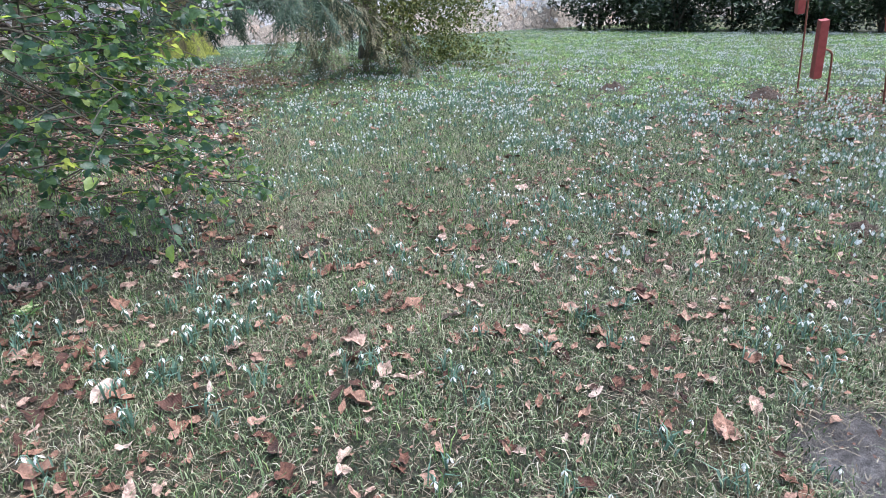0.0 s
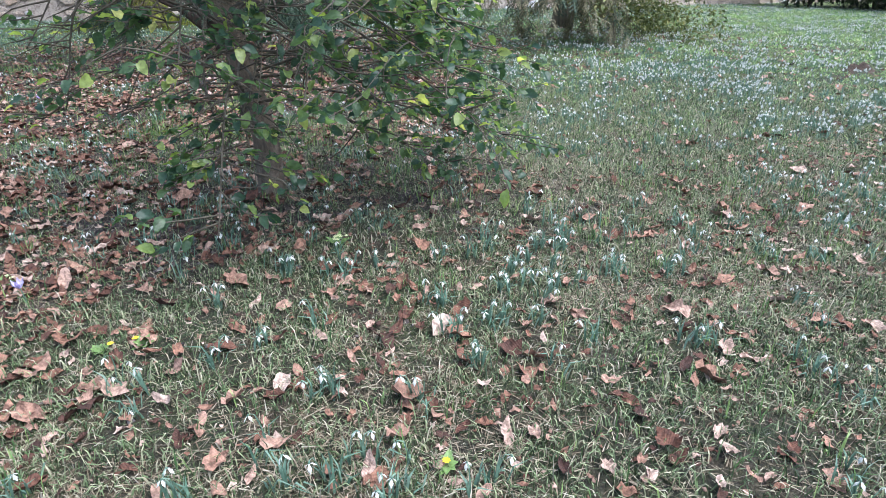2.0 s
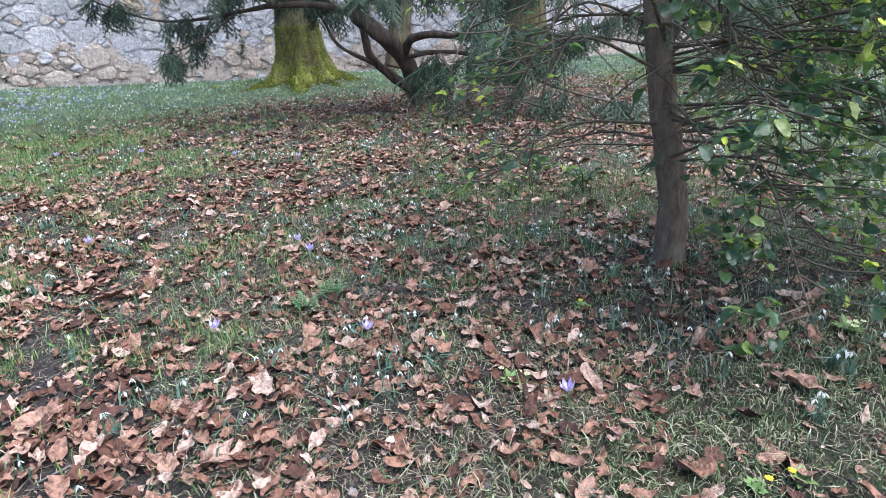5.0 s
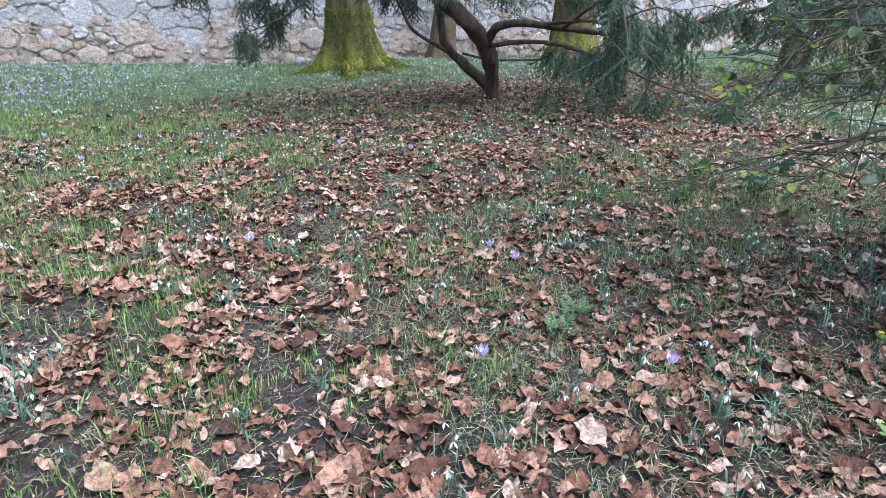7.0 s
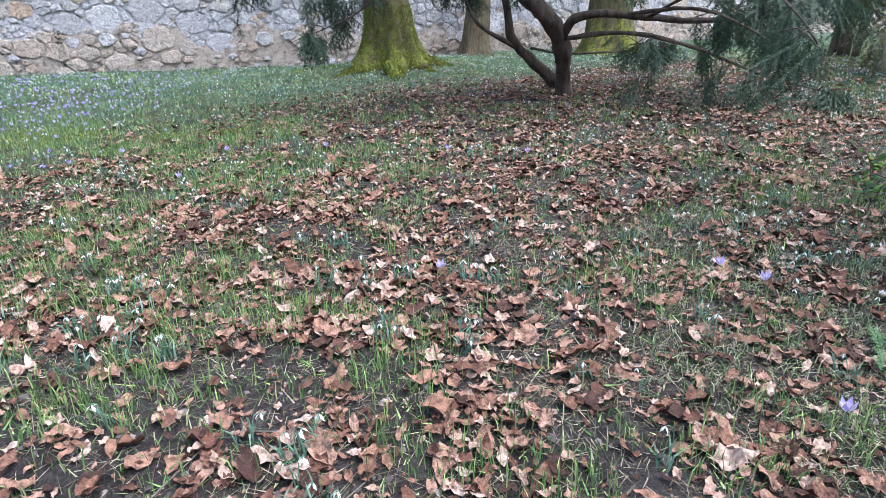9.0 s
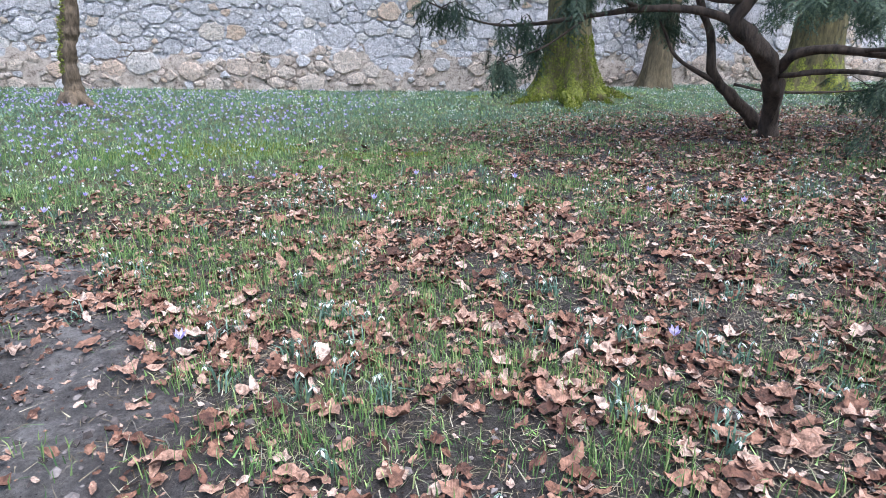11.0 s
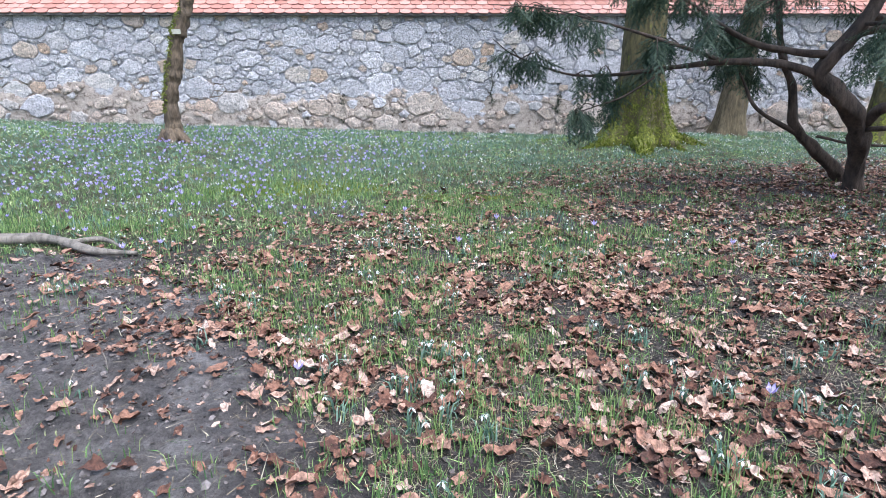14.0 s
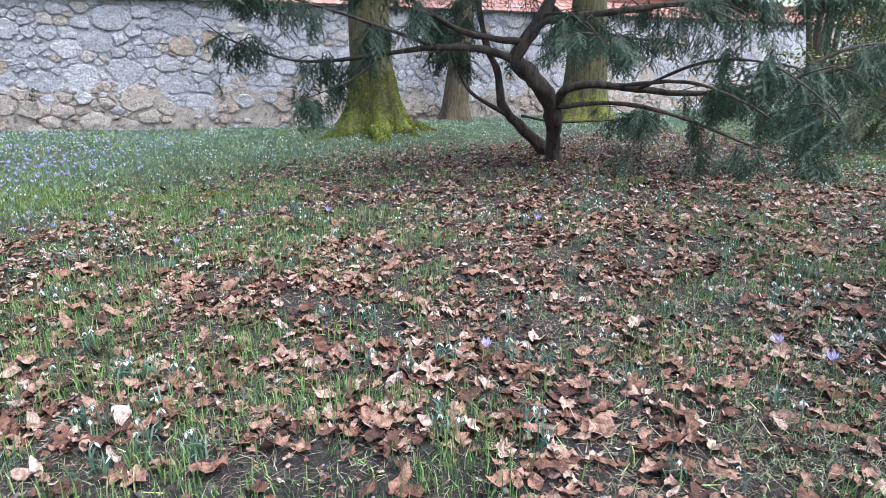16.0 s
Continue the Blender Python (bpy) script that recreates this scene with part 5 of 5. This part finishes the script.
# ---- grass, shoots and bulb foliage ----
def blades(x, y, height, width, bend, rng, base_z=None):
    """Bent tapering blades, three triangles each."""
    k = len(x)
    z = ground_z(x, y) - 0.004
    az, face = rng.uniform(0, 6.28, k), rng.uniform(0, 6.28, k)
    d = np.stack([np.cos(az), np.sin(az), np.zeros(k)], -1)
    s = np.stack([np.cos(face), np.sin(face), np.zeros(k)], -1) * (width / 2)[:, None]
    p = np.stack([x, y, z], -1)
    up = np.array([0, 0, 1.0])
    mid = p + up * (height * 0.55 * (1 - 0.25 * bend))[:, None] + d * (height * 0.22 * bend)[:, None]
    tip = p + up * (height * (1 - 0.62 * bend))[:, None] + d * (height * 0.78 * bend)[:, None]
    v = np.stack([p - s, p + s, mid + s * 0.85, mid - s * 0.85, tip], 1).reshape(-1, 3)
    o = np.arange(k)[:, None, None] * 5
    t = (np.array([(0, 1, 2), (0, 2, 3), (3, 2, 4)])[None] + o).reshape(-1, 3)
    return v, t


def spikes(x, y, height, width, bend, rng):
    """Plain one-triangle blades for grass far off."""
    k = len(x)
    az, face = rng.uniform(0, 6.28, k), rng.uniform(0, 6.28, k)
    s = np.stack([np.cos(face), np.sin(face), np.zeros(k)], -1) * (width / 2)[:, None]
    p = np.stack([x, y, ground_z(x, y) - 0.004], -1)
    tip = p + np.stack([np.cos(az) * height * 0.78 * bend, np.sin(az) * height * 0.78 * bend, height * (1 - 0.62 * bend)], -1)
    return np.stack([p - s, p + s, tip], 1).reshape(-1, 3), np.arange(k * 3).reshape(-1, 3)


def far_wide(x, y, a=0.06):
    """Blades grow a little broader and sparser further off."""
    return 1 + a * np.maximum(0, np.hypot(x + 2.6, y - 2.6) - 4)


rng = np.random.default_rng(43)
def tufty(x, y):
    return lawn_at(x, y) * (0.34 + 0.8 * smooth((fbm(x, y, 0.17, 111) - 0.34) / 0.28))


x, y = sample(tufty, -3.2, 5.5, -1.2, 5.0, 8600, rng, 0.26, (-0.3, 1.2))
k = len(x)
v1 = blades(x, y, rng.gamma(5, 0.0092, k).clip(0.015, 0.10), rng.uniform(0.0026, 0.0052, k) * far_wide(x, y), rng.uniform(0.4, 1.3, k), rng)
x, y = sample(tufty, -9, 2.5, 2.3, 11.5, 1250, rng, 0.10, (-4, 4.5))
k = len(x)
v4 = spikes(x, y, rng.gamma(6, 0.012, k).clip(0.02, 0.13), rng.uniform(0.0035, 0.0065, k), rng.uniform(0.4, 1.25, k), rng)
def straw_at(x, y):
    return np.clip(0.30 + 1.0 * smooth((fbm(x, y, 0.5, 113) - 0.42) / 0.25) * lawn_at(x, y) * smooth((3.2 - x) / 1.5), 0, 1) * (1 - 0.7 * mud_at(x, y))


x, y = sample(straw_at, -9, 6.0, -1.0, 7, 5200, rng, 0.26, (-1.0, 1.6))
k = len(x)
thatch = spikes(x, y, rng.uniform(0.03, 0.09, k), rng.uniform(0.0024, 0.0048, k), rng.uniform(1.15, 1.45, k), rng)
thatch[0][:, 2] = np.maximum(thatch[0][:, 2], ground_z(thatch[0][:, 0], thatch[0][:, 1]) + 0.004)
tagged(new("dry_grass", raw_mesh("dry_grass", *thatch, M_STRAW, False)), "flattened pale straw and dead grass on the soil", "dry grass", kind="stuff")
x, y = sample(tufty, -20, 26, 3.0, 15.8, 1300, rng, 0.05)
k = len(x)
v2 = spikes(x, y, rng.gamma(5, 0.010, k).clip(0.02, 0.09), rng.uniform(0.007, 0.011, k) * far_wide(x, y, 0.12), rng.uniform(0.7, 1.3, k), rng)
x, y = sample(tufty, -10, 8, -5, -0.8, 200, rng, 0.10)
k = len(x)
v5 = spikes(x, y, rng.gamma(5, 0.010, k).clip(0.02, 0.09), rng.uniform(0.009, 0.014, k) * far_wide(x, y, 0.12), rng.uniform(0.7, 1.3, k), rng)
x, y = sample(lambda a, b: tufty(a, b) * smooth((a - 1.0) / 3.0), 1.2, 24, -4, 12, 1300, rng, 0.05)
k = len(x)
v3 = spikes(x, y, rng.gamma(5, 0.010, k).clip(0.02, 0.09), rng.uniform(0.007, 0.011, k) * far_wide(x, y, 0.12), rng.uniform(0.7, 1.3, k), rng)
tagged(new("lawn_grass", raw_mesh("lawn_grass", *join([v1, v4, v5]), M_GRASS, False)), "short winter lawn of green and straw-coloured blades", "grass", kind="stuff")
tagged(new("lush_grass", raw_mesh("lush_grass", *join([v2, v3]), M_LUSH, False)), "fresh green grass of the open lawn", "grass", kind="stuff")


# several blades from one spot
def clump(x, y, per, spread_r, rng):
    n = rng.poisson(per, len(x)) + 1
    cx, cy = np.repeat(x, n), np.repeat(y, n)
    return cx + rng.normal(0, spread_r, len(cx)), cy + rng.normal(0, spread_r, len(cy))


def shoots_at(x, y):
    n = smooth((fbm(x, y, 0.5, 101) - 0.42) / 0.25)
    a = (0.35 + 0.65 * smooth((-2.5 - x) / 2.0)) * smooth((0.8 - x) / 1.5) * smooth((y - 2.6) / 1.0) * smooth((11 - y) / 3)
    return np.clip((0.10 + 0.9 * a) * (0.15 + n), 0, 1) * (1 - 0.85 * mud_at(x, y))


x, y = clump(*sample(shoots_at, -9, 3, 0, 11, 430, rng), 4.5, 0.03, rng)
k = len(x)
tagged(new("crocus_leaves", raw_mesh("crocus_leaves", *blades(x, y, rng.uniform(0.035, 0.12, k), rng.uniform(0.0028, 0.0055, k) * far_wide(x, y), rng.uniform(0.0, 0.75, k), rng), M_SHOOT, False)), "upright bright green bulb shoots among the leaves", "shoots", kind="stuff")

sx, sy = sample(snowdrop_at, -10, 6, -4.0, 8.5, 85, rng)
cx, cy = clump(sx, sy, 7.5, 0.022, rng)
k = len(cx)
b1 = blades(cx, cy, rng.uniform(0.06, 0.14, k), rng.uniform(0.005, 0.009, k), rng.uniform(0.2, 1.1, k), rng)
fx_, fy_ = sample(snowdrop_at, -20, 22, 8, 15.8, 62, rng, 0.03)
cx, cy = clump(fx_, fy_, 4, 0.03, rng)
k = len(cx)
b2 = spikes(cx, cy, rng.uniform(0.05, 0.11, k), rng.uniform(0.007, 0.012, k) * far_wide(cx, cy, 0.08), rng.uniform(0.5, 1.2, k), rng)
gx_, gy_ = sample(lambda a, b: snowdrop_at(a, b) * smooth((a - 0.6) / 5.5), 0.6, 24, -3, 9, 72, rng, 0.03)
cx, cy = clump(gx_, gy_, 2.5, 0.03, rng)
k = len(cx)
b3 = spikes(cx, cy, rng.uniform(0.05, 0.12, k), rng.uniform(0.006, 0.010, k), rng.uniform(0.1, 0.8, k), rng)
cx, cy = sample(lambda a, b: smooth((b - 8.2 - 0.3 * np.clip(a + 5, 0, 8)) / 3.0) * (0.35 + 0.65 * smooth((fbm(a, b, 0.6, 131) - 0.3) / 0.3)), -16, 14, 8, 15.85, 620, rng, 0.02)
k = len(cx)
b4 = spikes(cx, cy, rng.uniform(0.05, 0.12, k), rng.uniform(0.010, 0.018, k), rng.uniform(0.3, 1.2, k), rng)
tagged(new("snowdrop_leaves", raw_mesh("snowdrop_leaves", *join([b1, b2, b3, b4]), M_BULB, False)), "grey-green strap leaves of snowdrops in small clumps", "foliage", kind="stuff")


# ---- snowdrop flowers ----
def nodding(stem_h, petal, open_):
    """Stem and petals of one snowdrop, the bell hanging from a bent stalk."""
    s = []
    line = [(0, 0, 0), (0.004, 0, stem_h * 0.6), (0.012, 0, stem_h * 0.96), (0.024, 0, stem_h), (0.031, 0, stem_h * 0.97)]
    for a, b in zip(line, line[1:]):
        a, b = np.array(a), np.array(b)
        n = np.array([0, 0.0016, 0])
        q = np.array([0.0016, 0, 0])
        s.append((np.array([a - n, a + n, b + n, b - n]), np.array([(0, 1, 2), (0, 2, 3)])))
        s.append((np.array([a - q, a + q, b + q, b - q]), np.array([(0, 1, 2), (0, 2, 3)])))
    f = []
    top = np.array(line[-1])
    for k in range(3):
        th = k * 2.094 + 0.5
        d = np.array([math.cos(th), math.sin(th), 0])
        n = np.array([-math.sin(th), math.cos(th), 0])
        a, b, c = top, top + d * petal * 0.42 * open_ - np.array([0, 0, petal * 0.5]), top + d * petal * 0.72 * open_ - np.array([0, 0, petal])
        w_ = petal * 0.27
        f.append((np.array([a, b - n * w_, b + d * w_ * 0.4, b + n * w_, c]), np.array([(0, 2, 1), (0, 3, 2), (1, 2, 4), (2, 3, 4)])))
    return join(s), join(f)


(stem_v, stem_t), (pet_v, pet_t) = nodding(0.10, 0.018, 0.9)
pick = (sx < 4.5) & (sy < 8)
near_x, near_y = clump(sx[pick], sy[pick], 0.9, 0.03, rng)
order = np.argsort(np.minimum(np.hypot(near_x + 4.4, near_y - 4.6), np.hypot(near_x + 0.6, near_y - 1.3)))
single = order[:170]
other = order[170:]


def far_drop():
    """A plainer snowdrop for the far lawn."""
    st = np.array([(-0.0022, 0, 0), (0.0022, 0, 0), (0.014, 0, 0.075), (0.010, 0, 0.075)])
    f = []
    for k in range(2):
        th = k * 1.571
        n = np.array([-math.sin(th), math.cos(th), 0])
        a, c = np.array([0.014, 0, 0.078]), np.array([0.014, 0, 0.049])
        b = np.array([0.014, 0, 0.060])
        f.append((np.array([a, b - n * 0.011, b + n * 0.011, c]), np.array([(0, 2, 1), (1, 2, 3)])))
    return (st, np.array([(0, 1, 2), (0, 2, 3)])), join(f)


def far_field(px, py, scale, rng):
    k = len(px)
    r = turns(rng.uniform(0, 6.28, k), rng.normal(0, 0.14, k), rng.normal(0, 0.14, k), scale)
    p = np.stack([px, py, ground_z(px, py) - 0.004], -1)
    (a, b), (c, d) = far_drop()
    return spread(a, b, r, p), spread(c, d, r, p)


def flower_field(px, py, scale, petals_scale, rng):
    k = len(px)
    r = turns(rng.uniform(0, 6.28, k), rng.normal(0, 0.14, k), rng.normal(0, 0.14, k), scale)
    p = np.stack([px, py, ground_z(px, py) - 0.004], -1)
    big = np.array(pet_v)
    big = stem_v[-1] + (big - stem_v[-1]) * petals_scale
    return spread(stem_v, stem_t, r, p), spread(big, pet_t, r, p)


ax, ay = near_x[other], near_y[other]
n1 = flower_field(ax, ay, rng.uniform(0.7, 1.15, len(ax)), 1.0, rng)
ax, ay = clump(fx_, fy_, 1.3, 0.05, rng)
n2 = far_field(ax, ay, rng.uniform(0.6, 0.95, len(ax)), rng)
ax, ay = clump(gx_, gy_, 1.7, 0.05, rng)
n3 = far_field(ax, ay, rng.uniform(0.8, 1.35, len(ax)), rng)
tagged(new("snowdrop_stems", raw_mesh("snowdrop_stems", *join([n1[0], n2[0], n3[0]]), M_BULB, False)), "thin green stalks of snowdrops all over the lawn", "stems", kind="stuff")
tagged(new("snowdrop_flowers", raw_mesh("snowdrop_flowers", *join([n1[1], n2[1], n3[1]]), M_PETAL, False)), "white nodding snowdrop bells scattered through grass and leaves", "flowers", kind="stuff")


def snowdrop_plant(seed):
    r = np.random.default_rng(seed)
    ob = new("snowdrop")
    tagged(ob, "single snowdrop with a white nodding bell and grey-green leaves", "flower", "snowdrops")
    n = 4
    az = r.uniform(0, 6.28, n)
    lv = []
    for a in az:
        h, w_, bd = r.uniform(0.07, 0.13), 0.0035, r.uniform(0.1, 0.8)
        d, sd = np.array([math.cos(a), math.sin(a), 0]), np.array([-math.sin(a), math.cos(a), 0]) * w_
        pts = [np.zeros(3), d * h * 0.2 * bd + (0, 0, h * 0.55), d * h * 0.75 * bd + (0, 0, h * (1 - 0.5 * bd))]
        lv.append((np.array([pts[0] - sd, pts[0] + sd, pts[1] + sd, pts[1] - sd, pts[2]]), np.array([(0, 1, 2), (0, 2, 3), (3, 2, 4)])))
    for q in lv:
        part("leaf", raw_mesh("leaf", *q, M_BULB, False), ob)
    (a, b), (c, d) = nodding(r.uniform(0.08, 0.12), r.uniform(0.017, 0.021), r.uniform(0.6, 1.3))
    part("stem", raw_mesh("stem", a, b, M_BULB, False), ob)
    cap = tube([(*(c[0] + (-0.004, 0, 0.003)), 0.0022), (*(c[0] - (0, 0, 0.001)), 0.003), (*(c[0] - (0, 0, 0.004)), 0.002)], 5, 0.004, 0.0, 1)
    bell = part("flower", raw_mesh("flower", *cap, M_BULB), ob, "white bell of three petals under a green cap")
    for q in range(3):
        part("petal", raw_mesh("petal", c[5 * q:5 * q + 5], d[4 * q:4 * q + 4] - 5 * q, M_PETAL, False), bell)
    return ob


protos = [snowdrop_plant(s) for s in range(6)]
for q, f in enumerate(single):
    m = pose(near_x[f], near_y[f], float(ground_z(near_x[f], near_y[f])) - 0.004, rng.normal(0, 7), rng.normal(0, 7), rng.uniform(0, 360))
    if q < 6:
        protos[q].matrix_basis = m
    else:
        copy_thing(protos[q % 6], m)


# ---- crocuses ----
def crocus_parts(open_, h):
    f = []
    for k in range(6):
        th = k * 1.047
        d, n = np.array([math.cos(th), math.sin(th), 0]), np.array([-math.sin(th), math.cos(th), 0])
        r0, r1 = 0.004, 0.010 + 0.012 * open_
        a, b, c = d * r0 + (0, 0, h), d * r1 + (0, 0, h + 0.02), d * (r1 + 0.012 * open_) + (0, 0, h + 0.04)
        f.append((np.array([a, b - n * 0.009, b + d * 0.003, b + n * 0.009, c]), np.array([(0, 1, 2), (0, 2, 3), (1, 4, 2), (2, 4, 3)])))
    st = np.array([(-0.002, 0, 0), (0.002, 0, 0), (0.002, 0, h), (-0.002, 0, h), (0, -0.002, 0), (0, 0.002, 0), (0, 0.002, h), (0, -0.002, h)])
    return join(f), (st, np.array([(0, 1, 2), (0, 2, 3), (4, 5, 6), (4, 6, 7)]))


(cv, ct), (csv, cst) = crocus_parts(0.6, 0.07)
kx, ky = sample(crocus_at, -19, -2.5, 7, 15.6, 46, rng)
k = len(kx)
r = turns(rng.uniform(0, 6.28, k), rng.normal(0, 0.2, k), rng.normal(0, 0.2, k), rng.uniform(0.5, 0.9, k))
p = np.stack([kx, ky, ground_z(kx, ky) - 0.003], -1)
tagged(new("crocus_flowers", raw_mesh("crocus_flowers", *spread(cv, ct, r, p), M_CROCUS, False)), "lilac crocus flowers massed in the grass by the wall", "flowers", kind="stuff")
tagged(new("crocus_stalks", raw_mesh("crocus_stalks", *spread(csv, cst, r, p), M_BULB, False)), "pale stalks under the massed crocuses", "stems", kind="stuff")


def crocus_plant():
    ob = new("crocus")
    tagged(ob, "single violet crocus standing among dry leaves", "flower", "lone crocuses")
    part("flower", raw_mesh("flower", cv, ct, M_CROCUS, False), ob, "violet goblet flower")
    part("stem", raw_mesh("stem", csv, cst, M_BULB, False), ob)
    for a in (0.4, 2.2, 4.4):
        d, n = np.array([math.cos(a), math.sin(a), 0]), np.array([-math.sin(a), math.cos(a), 0]) * 0.0016
        part("leaf", raw_mesh("leaf", np.array([d * 0.004 - n, d * 0.004 + n, d * 0.03 + (0, 0, 0.09)]), [(0, 1, 2)], M_SHOOT, False), ob)
    return ob


LONE = [(-2.472, 4.292), (-2.435, 4.107), (-3.561, 4.874), (-2.96, 3.424), (-2.413, 3.123), (-5.48, 5.209), (-2.053, 6.568), (-2.605, 6.898), (-1.95, 2.42), (-7.02, 7.15), (-6.85, 7.3), (-4.2, 7.9), (-3.4, 7.6), (-5.0, 8.2), (-4.6, 7.2), (-7.5, 7.6)]
proto = crocus_plant()
for q, (x, y) in enumerate(LONE):
    m = pose(x, y, float(ground_z(x, y)) - 0.003, rng.normal(0, 8), rng.normal(0, 8), rng.uniform(0, 360))
    if q == 0:
        proto.matrix_basis = m
    else:
        copy_thing(proto, m)


# ---- small plants ----
def rosette(name, x, y, label, petal_mat, petals, count, h, leaf_mat, rng, leaf_len=0.07):
    ob = base(name, pose(x, y, float(ground_z(x, y)) - 0.003), label, "flower")
    for q in range(9):
        lv, lt = leaf_quadrants(leaf_len * rng.uniform(0.7, 1.2), 0.028)
        lf = part("leaf", raw_mesh("leaf", lv, lt, leaf_mat, False), ob)
        lf.matrix_basis = pose(0, 0, 0.01, rng.uniform(10, 45), 0, q * 40 + rng.uniform(-15, 15))
    for q in range(count):
        pieces = []
        c = np.array([rng.normal(0, 0.02), rng.normal(0, 0.02), h * rng.uniform(0.8, 1.2)])
        for k in range(petals):
            th = k * 2 * math.pi / petals
            d, n = np.array([math.cos(th), math.sin(th), 0.15]), np.array([-math.sin(th), math.cos(th), 0])
            pieces.append((np.array([c, c + d * 0.008 - n * 0.004, c + d * 0.012, c + d * 0.008 + n * 0.004]), np.array([(0, 1, 2), (0, 2, 3)])))
        pieces = join(pieces)
        part("flower", raw_mesh("flower", *pieces, petal_mat, False), ob)
        part("stalk", raw_mesh("stalk", np.array([c * (0.2, 0.2, 0) + (-0.0015, 0, 0), c * (0.2, 0.2, 0) + (0.0015, 0, 0), c]), [(0, 1, 2)], leaf_mat, False), ob)


rosette("primrose", -0.73, 2.38, "pale yellow primrose tuft beneath the holly", M_PRIM, 5, 7, 0.05, M_SHOOT, rng)
rosette("primrose", -2.05, 2.62, "pale yellow primrose tuft among dry leaves", M_PRIM, 5, 4, 0.05, M_SHOOT, rng)
for x, y in ((-1.59, 1.90), (-1.72, 1.93), (-0.95, 0.95), (-1.5, 3.0)):
    rosette("celandine", x, y, "small bright yellow celandine flower in the grass", M_YELLOW, 8, 1, 0.035, M_SHOOT, rng, 0.04)


def fern_tuft(x, y, rng):
    ob = base("cow_parsley", pose(x, y, float(ground_z(x, y))), "fresh green feathery leaf tuft among dry leaves", "plant")
    for q in range(7):
        pieces = []
        for k in range(9):
            u = k / 8
            for s in (-1, 1):
                lv, lt = leaf_quadrants(0.030 * (1.1 - u), 0.016 * (1.1 - u))
                pieces.append(spread(lv, lt, turns(np.array([-s * 1.0]), np.array([0.1]), np.array([0.0]), 1.0), np.array([[0, 0.03 + 0.08 * u, 0.03 * math.sin(u * 2.4)]])))
        fr = part("frond", raw_mesh("frond", *join(pieces), M_FERN, False), ob)
        fr.matrix_basis = pose(0, 0, 0.01, rng.uniform(8, 40), 0, q * 51 + rng.uniform(-15, 15))


fern_tuft(-2.58, 3.53, rng)
fern_tuft(-2.45, 3.62, rng)

mx, my = sample(moss_at, -8, 1, 1.5, 14.8, 2600, rng)
k = len(mx)
tagged(new("ground_moss", raw_mesh("ground_moss", *blades(mx, my, rng.uniform(0.012, 0.04, k), rng.uniform(0.006, 0.012, k), rng.uniform(0, 0.6, k), rng), M_MOSS, False)), "bright yellow-green moss patches on the ground", "moss", kind="stuff")


def twig_on_ground(seed):
    r = np.random.default_rng(seed)
    x, y, a = r.uniform(-6.5, 0), r.uniform(1.6, 7), r.uniform(0, 6.28)
    ln = r.uniform(0.15, 0.5)
    pts = []
    for k in range(5):
        u = k / 4 - 0.5
        px, py = x + math.cos(a) * ln * u, y + math.sin(a) * ln * u
        pts.append((px + r.normal(0, 0.01), py + r.normal(0, 0.01), float(ground_z(px, py)) + 0.008, 0.0035 * (1 - 0.12 * k)))
    ob = new("fallen_twig", raw_mesh("fallen_twig", *tube(pts, 5, 0.04, 0.1, seed), M_DEAD))
    tagged(ob, "thin dry twig lying among the leaves", "twig", "fallen twigs")


for s in range(60):
    twig_on_ground(s)


# ---- weeds rooted in the wall ----
for wx0, wz0, hgt in ((-3.05, 0.75, 0.9), (-9.7, 0.7, 0.75), (-6.2, 0.35, 0.5), (-1.6, 0.5, 0.4)):
    ob = base("wall_weed", pose(0, 0, 0), "thin straggling weed growing from a crack in the wall", "plant", "weeds on the wall")
    line = [(wx0 + rng.normal(0, 0.03), WALL_Y - 0.06, wz0 + hgt * u, 0.008 * (1.1 - u)) for u in np.linspace(0, 1, 6)]
    part("stem", raw_mesh("stem", *tube(line, 5, 0.05, 0.2), M_TWIG), ob)
    cs = [(p[0], p[1] - 0.01, p[2]) for p in line]
    tagged(part("foliage", raw_mesh("foliage", *leafy_cloud(cs, [(0.06, 0.03, 0.09)] * len(cs), 22, 0.045, rng), M_LAUREL, False), ob), kind="stuff")


# ---- single pieces of wall and coping ----
for v, t in STONES:
    c = v.mean(0)
    st = part("stone", raw_mesh("stone", v - c, t, M_STONE_ONE, False), wall)
    st.location = c
tagged(part("rendered_stones", raw_mesh("rendered_stones", *join(BEIGE), M_STONE_BEIGE, False), wall), kind="stuff")
tagged(part("small_stones", raw_mesh("small_stones", *join(REST), M_STONE, False), wall), kind="stuff")
for m in near_tiles:
    tl = part("tile", TILE_MESH, coping)
    tl.matrix_basis = m
